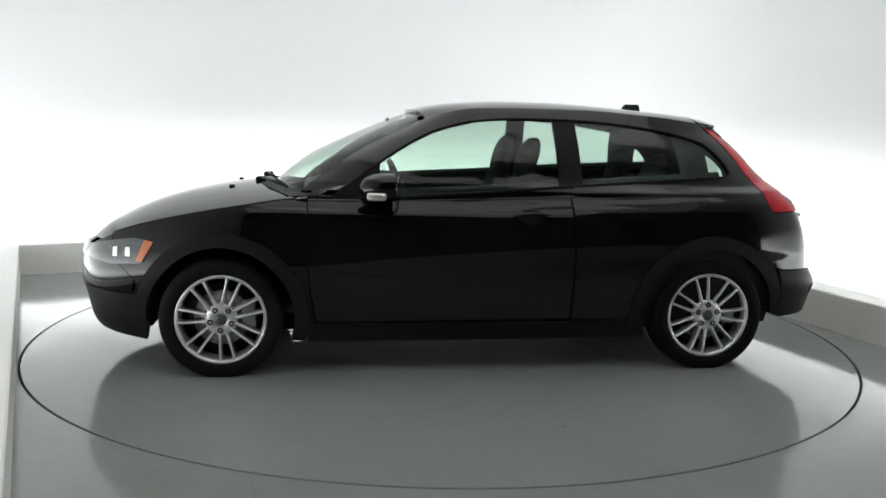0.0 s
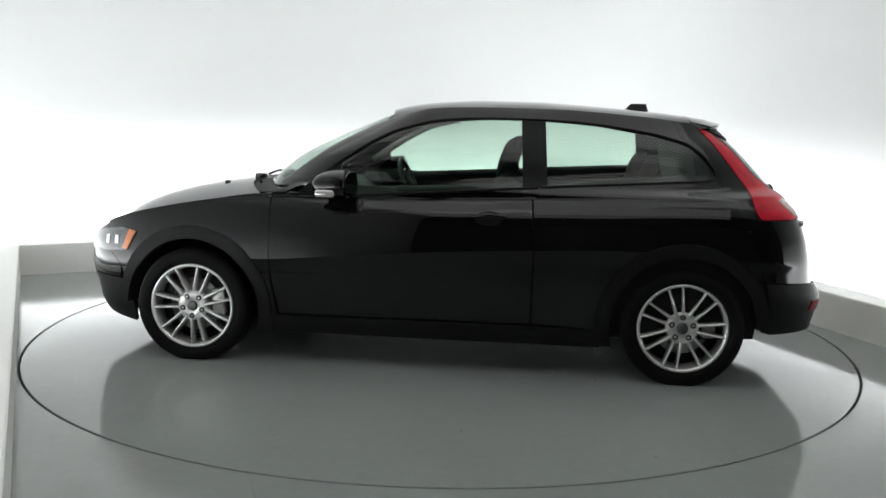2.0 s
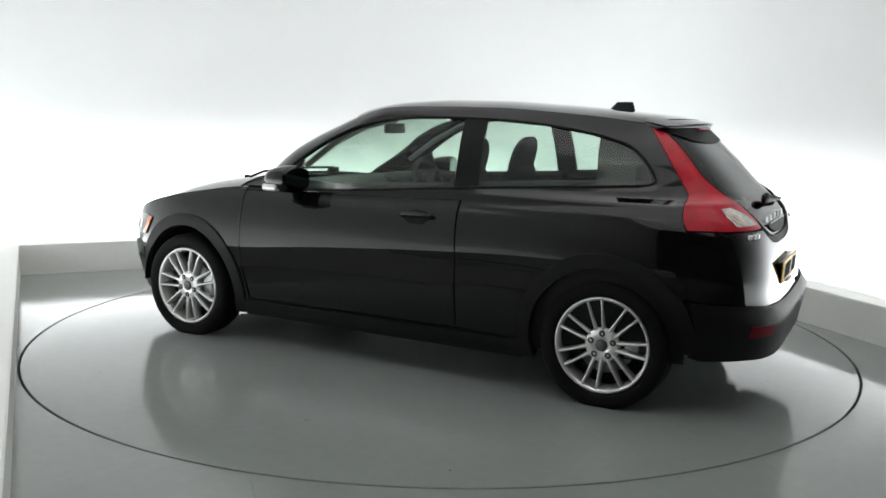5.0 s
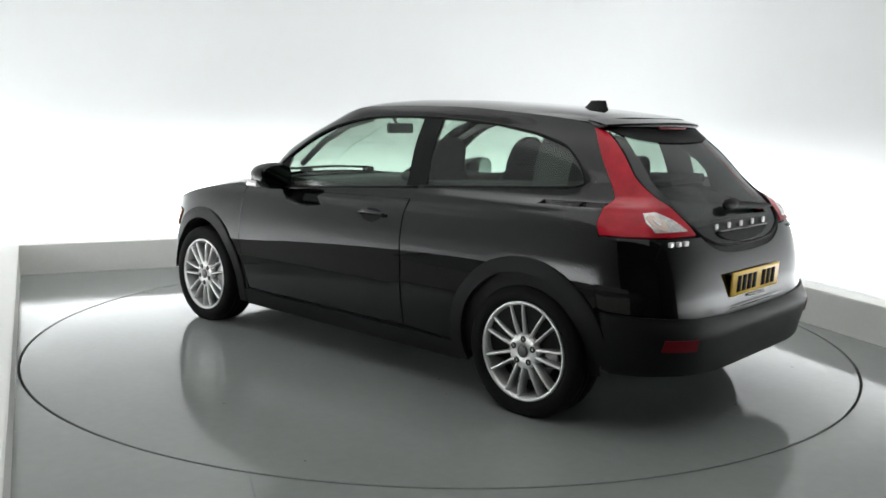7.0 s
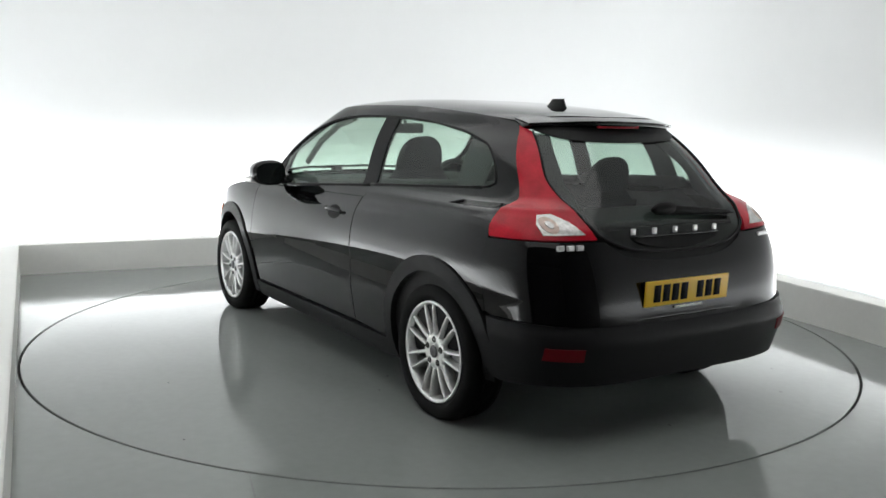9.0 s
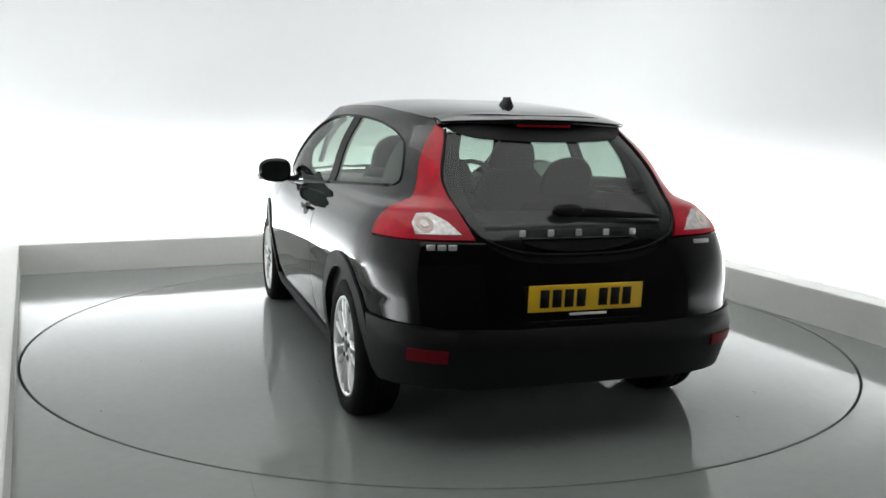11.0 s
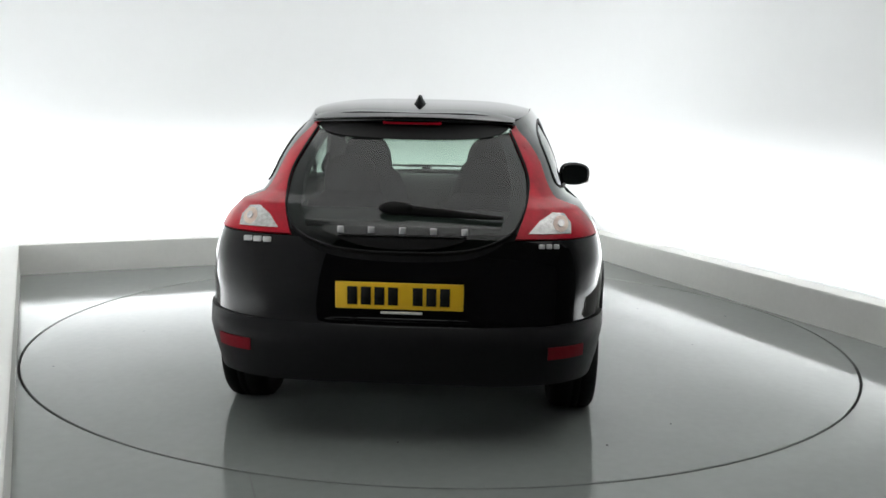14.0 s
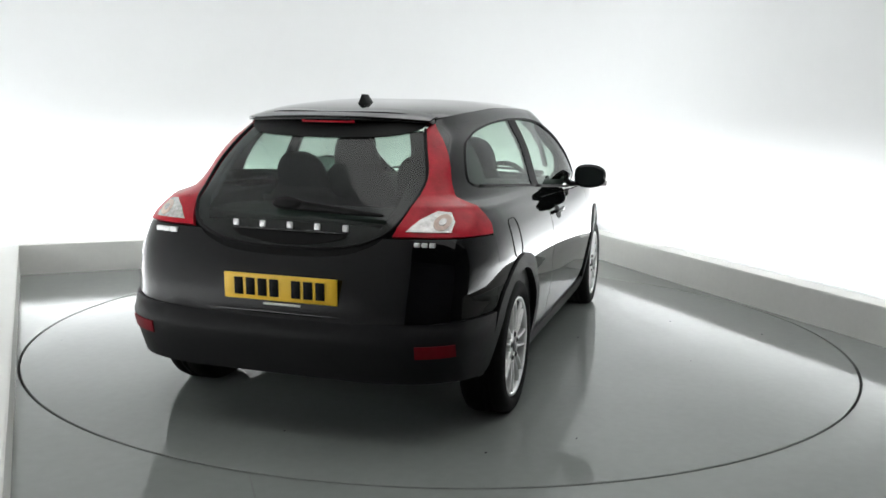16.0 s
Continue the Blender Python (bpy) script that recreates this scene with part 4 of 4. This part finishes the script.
def seat(x, y, head=0.0):
    s = new("seat")
    s.parent = car
    bm = bmesh.new()
    cushion(bm, [((x + 0.52, y, 0.43), 0.20, 0.03, 1.4), ((x + 0.48, y, 0.44), 0.24, 0.075, 1.5), ((x + 0.25, y, 0.42), 0.25, 0.085, 1.5), ((x + 0.04, y, 0.40), 0.24, 0.08, 1.5), ((x, y, 0.40), 0.2, 0.04, 1.5)])
    part("seat_cushion", bm, CLOTH, s)
    bm = bmesh.new()
    lean = lambda z: x - 0.02 - (z - 0.42) * 0.26
    cushion(bm, [((lean(z), y, z), w, d, -0.15) for z, w, d in ((0.42, 0.20, 0.05), (0.50, 0.245, 0.075), (0.70, 0.255, 0.08), (0.85, 0.245, 0.075), (0.94, 0.225, 0.068), (1.00 + head, 0.19, 0.058), (1.04 + head, 0.15, 0.045), (1.06 + head, 0.12, 0.03))], p=0.7)
    part("backrest", bm, CLOTH, s)
    bm = bmesh.new()
    b = 1.04 + head
    cushion(bm, [((lean(z) + 0.01, y, z), w, d, -0.15) for z, w, d in ((b - 0.04, 0.125, 0.04), (b, 0.142, 0.052), (b + 0.06, 0.140, 0.056), (b + 0.11, 0.130, 0.054), (b + 0.15, 0.110, 0.048), (b + 0.175, 0.082, 0.038), (b + 0.19, 0.045, 0.022))], p=0.75)
    part("headrest", bm, CLOTH, s)
    return s


for y in (0.36, -0.36):
    seat(-0.18, y, head=0.02)
for y in (0.33, -0.33):
    seat(-0.98, y, head=-0.06)
bm = bmesh.new()
cushion(bm, [((0.58, 0, 0.60), 0.70, 0.10, 0.0), ((0.62, 0, 0.80), 0.70, 0.14, 0.0), ((0.68, 0, 0.92), 0.68, 0.18, 0.0), ((0.74, 0, 0.955), 0.62, 0.17, 0.0)])
part("dashboard", bm, TRIM, car)
bm = bmesh.new()
cushion(bm, [((0.52, -0.37, 0.93), 0.17, 0.10, 0.0), ((0.54, -0.37, 0.985), 0.13, 0.06, 0.0)])
part("instrument_hood", bm, TRIM, car)
steer = new("steering_wheel")
steer.parent = car
steer.matrix_basis = pose(0.30, -0.37, 0.90, 0, -68, 0)
bm = bmesh.new()
tube(bm, [(0.185 * math.cos(2 * math.pi * k / 40), 0.185 * math.sin(2 * math.pi * k / 40), 0) for k in range(41)], 0.016, 10)
part("steering_rim", bm, TRIM, steer)
bm = bmesh.new()
for a in (0.0, 2.3, 4.0):
    tube(bm, [(0, 0, -0.01), (0.18 * math.cos(a + math.pi), 0.18 * math.sin(a + math.pi), 0)], 0.016, 8)
bmesh.ops.create_uvsphere(bm, u_segments=20, v_segments=10, radius=0.07, matrix=Matrix.Diagonal((1, 1, 0.45, 1)))
tube(bm, [(0, 0, 0), (0, 0, -0.25)], 0.035, 10)
part("steering_hub", bm, TRIM, steer)
bm = bmesh.new()
box(bm, (0.36, 0.0, 1.285), (0.03, 0.22, 0.065), bevel=0.012)
tube(bm, [(0.37, 0, 1.29), (0.42, 0, 1.345)], 0.010, 8)
part("inner_mirror", bm, TRIM, car)
lining = Shell()
lining.sheet(lambda u, v: Vector(roof_f(0.06 + 0.9 * u, 0.04 + 0.92 * v)) - Vector((0, 0, 0.03)), np.linspace(0, 1, 20), np.linspace(0, 1, 21), depth=0.0)
lining.make("headlining", HEAD, car)
for sg in (1, -1):
    c = Shell()
    c.patch(X((-1.40, 0.35), (0.75, 0.35), (0.70, 0.965), (-0.5, 0.985), (-1.40, 1.03)), upper=True, off=-0.055, depth=0.0, sides=(sg,))
    c.make("door_card", TRIM, car)
    c = Shell()
    c.patch(X((-1.20, 1.33), (-1.29, 1.24), (-1.41, 1.17), (-1.46, 1.11), (-1.47, 1.03), (-1.60, 0.95)) + Y((0.47, 0.90), (0.445, 0.98), (0.455, 1.10), (0.43, 1.22), (0.395, 1.31)), upper=True, off=-0.035, depth=0.0, sides=(sg,))
    c.make("pillar_lining", TRIM, car)
    c = Shell()
    c.patch(X((-1.17, 1.315), (-1.21, 1.02), (-1.385, 1.045), (-1.375, 1.20), (-1.30, 1.285)), upper=True, off=-0.045, depth=0.004, sides=(sg,))
    c.make("belt_guide_trim", TRIM, car)
    bm = bmesh.new()
    tube(bm, [(0.60, 0.60 * sg, 1.06), (0.40, 0.60 * sg, 1.20), (0.20, 0.58 * sg, 1.30), (0.0, 0.57 * sg, 1.345)], 0.018, 8)
    part("pillar_lining", bm, HEAD, car)
for sg in (1, -1):
    bm = bmesh.new()
    tube(bm, [(0.62, 0.700 * sg, 0.940), (0.3, 0.712 * sg, 0.958), (-0.1, 0.714 * sg, 0.980), (-0.5, 0.706 * sg, 1.002)], 0.026, 10)
    part("door_top_trim", bm, TRIM, DOOR[sg])
    bm = bmesh.new()
    tube(bm, [(-0.56, 0.700 * sg, 1.008), (-1.0, 0.668 * sg, 1.035), (-1.44, 0.585 * sg, 1.055)], 0.028, 10)
    part("quarter_trim", bm, TRIM, car)
bm = bmesh.new()
box(bm, (-1.50, 0, 0.90), (0.50, 1.18, 0.03), bevel=0.01)
part("parcel_shelf", bm, TRIM, car)
bm = bmesh.new()
box(bm, (-0.3, 0, 0.34), (2.4, 1.5, 0.06), bevel=0.01)
part("cabin_floor", bm, CLOTH, car)

# ---- marks on the turntable and floor ----
rng = random.Random(4)
for k in range(26):
    r, a = TABLE_R * 0.95 * math.sqrt(rng.random()), rng.random() * 6.283
    bm = bmesh.new()
    n = rng.randint(5, 8)
    sz = rng.uniform(0.004, 0.011)
    vs = [bm.verts.new((r * math.cos(a) + sz * rng.uniform(0.5, 1.6) * math.cos(6.283 * j / n), r * math.sin(a) + sz * rng.uniform(0.4, 1.0) * math.sin(6.283 * j / n), 0.0008)) for j in range(n)]
    bm.faces.new(vs)
    part("scuff_mark", bm, GAP, turntable, smooth=False)
for x, y in ((-2.35, -1.40), (-2.85, 0.2), (2.55, -0.9), (1.9, -2.3), (-1.1, -2.75)):
    bm = bmesh.new()
    n = rng.randint(5, 8)
    sz = rng.uniform(0.006, 0.012)
    bm.faces.new([bm.verts.new((x + sz * rng.uniform(0.5, 1.6) * math.cos(6.283 * j / n), y + sz * rng.uniform(0.4, 1.0) * math.sin(6.283 * j / n), 0.0008)) for j in range(n)])
    part("scuff_mark", bm, GAP, floor, smooth=False)


# joint in the floor paint and a rubbed patch by the kerb
for name, pts, wd in (("floor_joint", ((-0.72, -2.37), (-0.64, -2.62), (-0.55, -2.88), (-0.40, -3.30)), 0.004), ("rubbed_mark", ((-2.14, -1.30), (-2.06, -1.46), (-2.02, -1.56)), 0.010)):
    bm = bmesh.new()
    left = [bm.verts.new((x - wd, y, 0.0008)) for x, y in pts]
    right = [bm.verts.new((x + wd, y, 0.0008)) for x, y in pts]
    for k in range(len(pts) - 1):
        bm.faces.new((left[k], right[k], right[k + 1], left[k + 1]))
    part(name, bm, WORN, floor, smooth=False)


# ---- wheels ----
def wheel_parts(turn):
    """A wheel whose rim is turned by so many degrees; the tyre is pressed flat where it stands."""
    w = new("wheel")
    w.parent = car
    bm = bmesh.new()
    R, r = 0.3165, 0.231
    lathe(bm, [(r, 0.085), (r + 0.010, 0.098), (0.262, 0.106), (0.295, 0.101), (0.309, 0.089), (R, 0.064), (R, 0.040), (R - 0.008, 0.037), (R - 0.008, 0.030), (R, 0.027), (R, 0.004), (R - 0.008, 0.0), (R, -0.004), (R, -0.062), (0.309, -0.088), (0.29, -0.102), (r, -0.09)], n=96)
    for v in bm.verts:
        if v.co.z < -AXLE_Z:
            v.co.z = -AXLE_Z
    part("tyre", bm, RUBBER, w)
    bm = bmesh.new()
    lathe(bm, [(0.2345, 0.088), (0.232, 0.097), (0.222, 0.095), (0.214, 0.080), (0.209, 0.0), (0.205, -0.09)], n=72)
    for k in range(14):
        pair = radians(252 - turn) + 2 * math.pi * (k // 2) / 7
        side = 1 if k % 2 else -1
        secs = []
        for rr, spread, ww, y0, y1 in ((0.055, 15.5, 0.0085, 0.055, 0.083), (0.085, 13.0, 0.0072, 0.060, 0.087), (0.13, 11.0, 0.0056, 0.062, 0.092), (0.185, 9.8, 0.0050, 0.060, 0.094), (0.210, 9.5, 0.0060, 0.056, 0.092), (0.224, 9.5, 0.009, 0.052, 0.089)):
            m = Matrix.Rotation(pair + side * radians(spread), 4, "Y")
            secs.append([m @ Vector(p) for p in ((rr, y0 - 0.02, -ww * 1.9), (rr, y1 - 0.010, -ww * 1.25), (rr, y1, -ww * 0.5), (rr, y1, ww * 0.5), (rr, y1 - 0.010, ww * 1.25), (rr, y0 - 0.02, ww * 1.9))])
        rounded(bm, secs)
    lathe(bm, [(0.0001, 0.082), (0.030, 0.082), (0.034, 0.086), (0.076, 0.085), (0.085, 0.076), (0.085, 0.05)], n=48)
    bmesh.ops.recalc_face_normals(bm, faces=bm.faces[:])
    rim = part("rim", bm, ALLOY, w, "silver multi-spoke alloy rim")
    for k in range(5):
        bm = bmesh.new()
        a = radians(130 + turn) + 2 * math.pi * k / 5
        m = Matrix.Translation((0.057 * math.cos(a), 0.004, 0.057 * math.sin(a)))
        lathe(bm, [(0.0001, 0.080), (0.007, 0.080), (0.0075, 0.087), (0.010, 0.087), (0.0105, 0.0825), (0.0155, 0.0822), (0.0160, 0.074)], m, n=14)
        bmesh.ops.recalc_face_normals(bm, faces=bm.faces[:])
        part("wheel_bolt", bm, TRIM, w)
    bm = bmesh.new()
    lathe(bm, [(0.0001, 0.0935), (0.018, 0.093), (0.027, 0.0905), (0.029, 0.086)], n=24)
    bmesh.ops.recalc_face_normals(bm, faces=bm.faces[:])
    part("hub_cap", bm, HUB, w)
    bm = bmesh.new()
    lathe(bm, [(0.05, 0.03), (0.145, 0.03), (0.145, 0.008), (0.05, 0.008)], n=48)
    bmesh.ops.recalc_face_normals(bm, faces=bm.faces[:])
    part("brake_disc", bm, STEEL, w)
    # dark disc added behind the spokes to block the lit floor beyond
    bm = bmesh.new()
    lathe(bm, [(0.0001, 0.006), (0.16, 0.006), (0.2075, -0.002), (0.2075, -0.03), (0.0001, -0.03)], n=48)
    bmesh.ops.recalc_face_normals(bm, faces=bm.faces[:])
    part("dark_backing", bm, SEAL_SHADE, w)
    bm = bmesh.new()
    box(bm, (0, 0, 0), (0.075, 0.05, 0.15), Matrix.Translation((-0.135, 0.03, 0.02)), bevel=0.012)
    part("brake_caliper", bm, STEEL, w)
    return w


for cx, turn in ((WHEEL_X, 0), (-WHEEL_X, 176)):
    one = wheel_parts(turn)
    one.matrix_basis = pose(cx, 0.762, AXLE_Z)
    copy_thing(one, pose(cx, -0.762, AXLE_Z, 0, 0, 180))


# ---- turning ----
def motions():
    cx, cy, th0, om = 0.0239, -0.0918, 187.688, -7.1924
    rows, disc = [], []
    for k in range(33):
        t = 0.5 * k
        th = radians(th0 + om * t)
        c, s = math.cos(th), math.sin(th)
        rows.append((t, pose(0.0195 - (c * cx - s * cy), -0.0037 - (s * cx + c * cy), 0, 0, 0, th0 + om * t)))
        disc.append((t, pose(*TABLE_C, 0, 0, 0, th0 + om * t)))
    walk(car, rows)
    walk(turntable, disc)


motions()
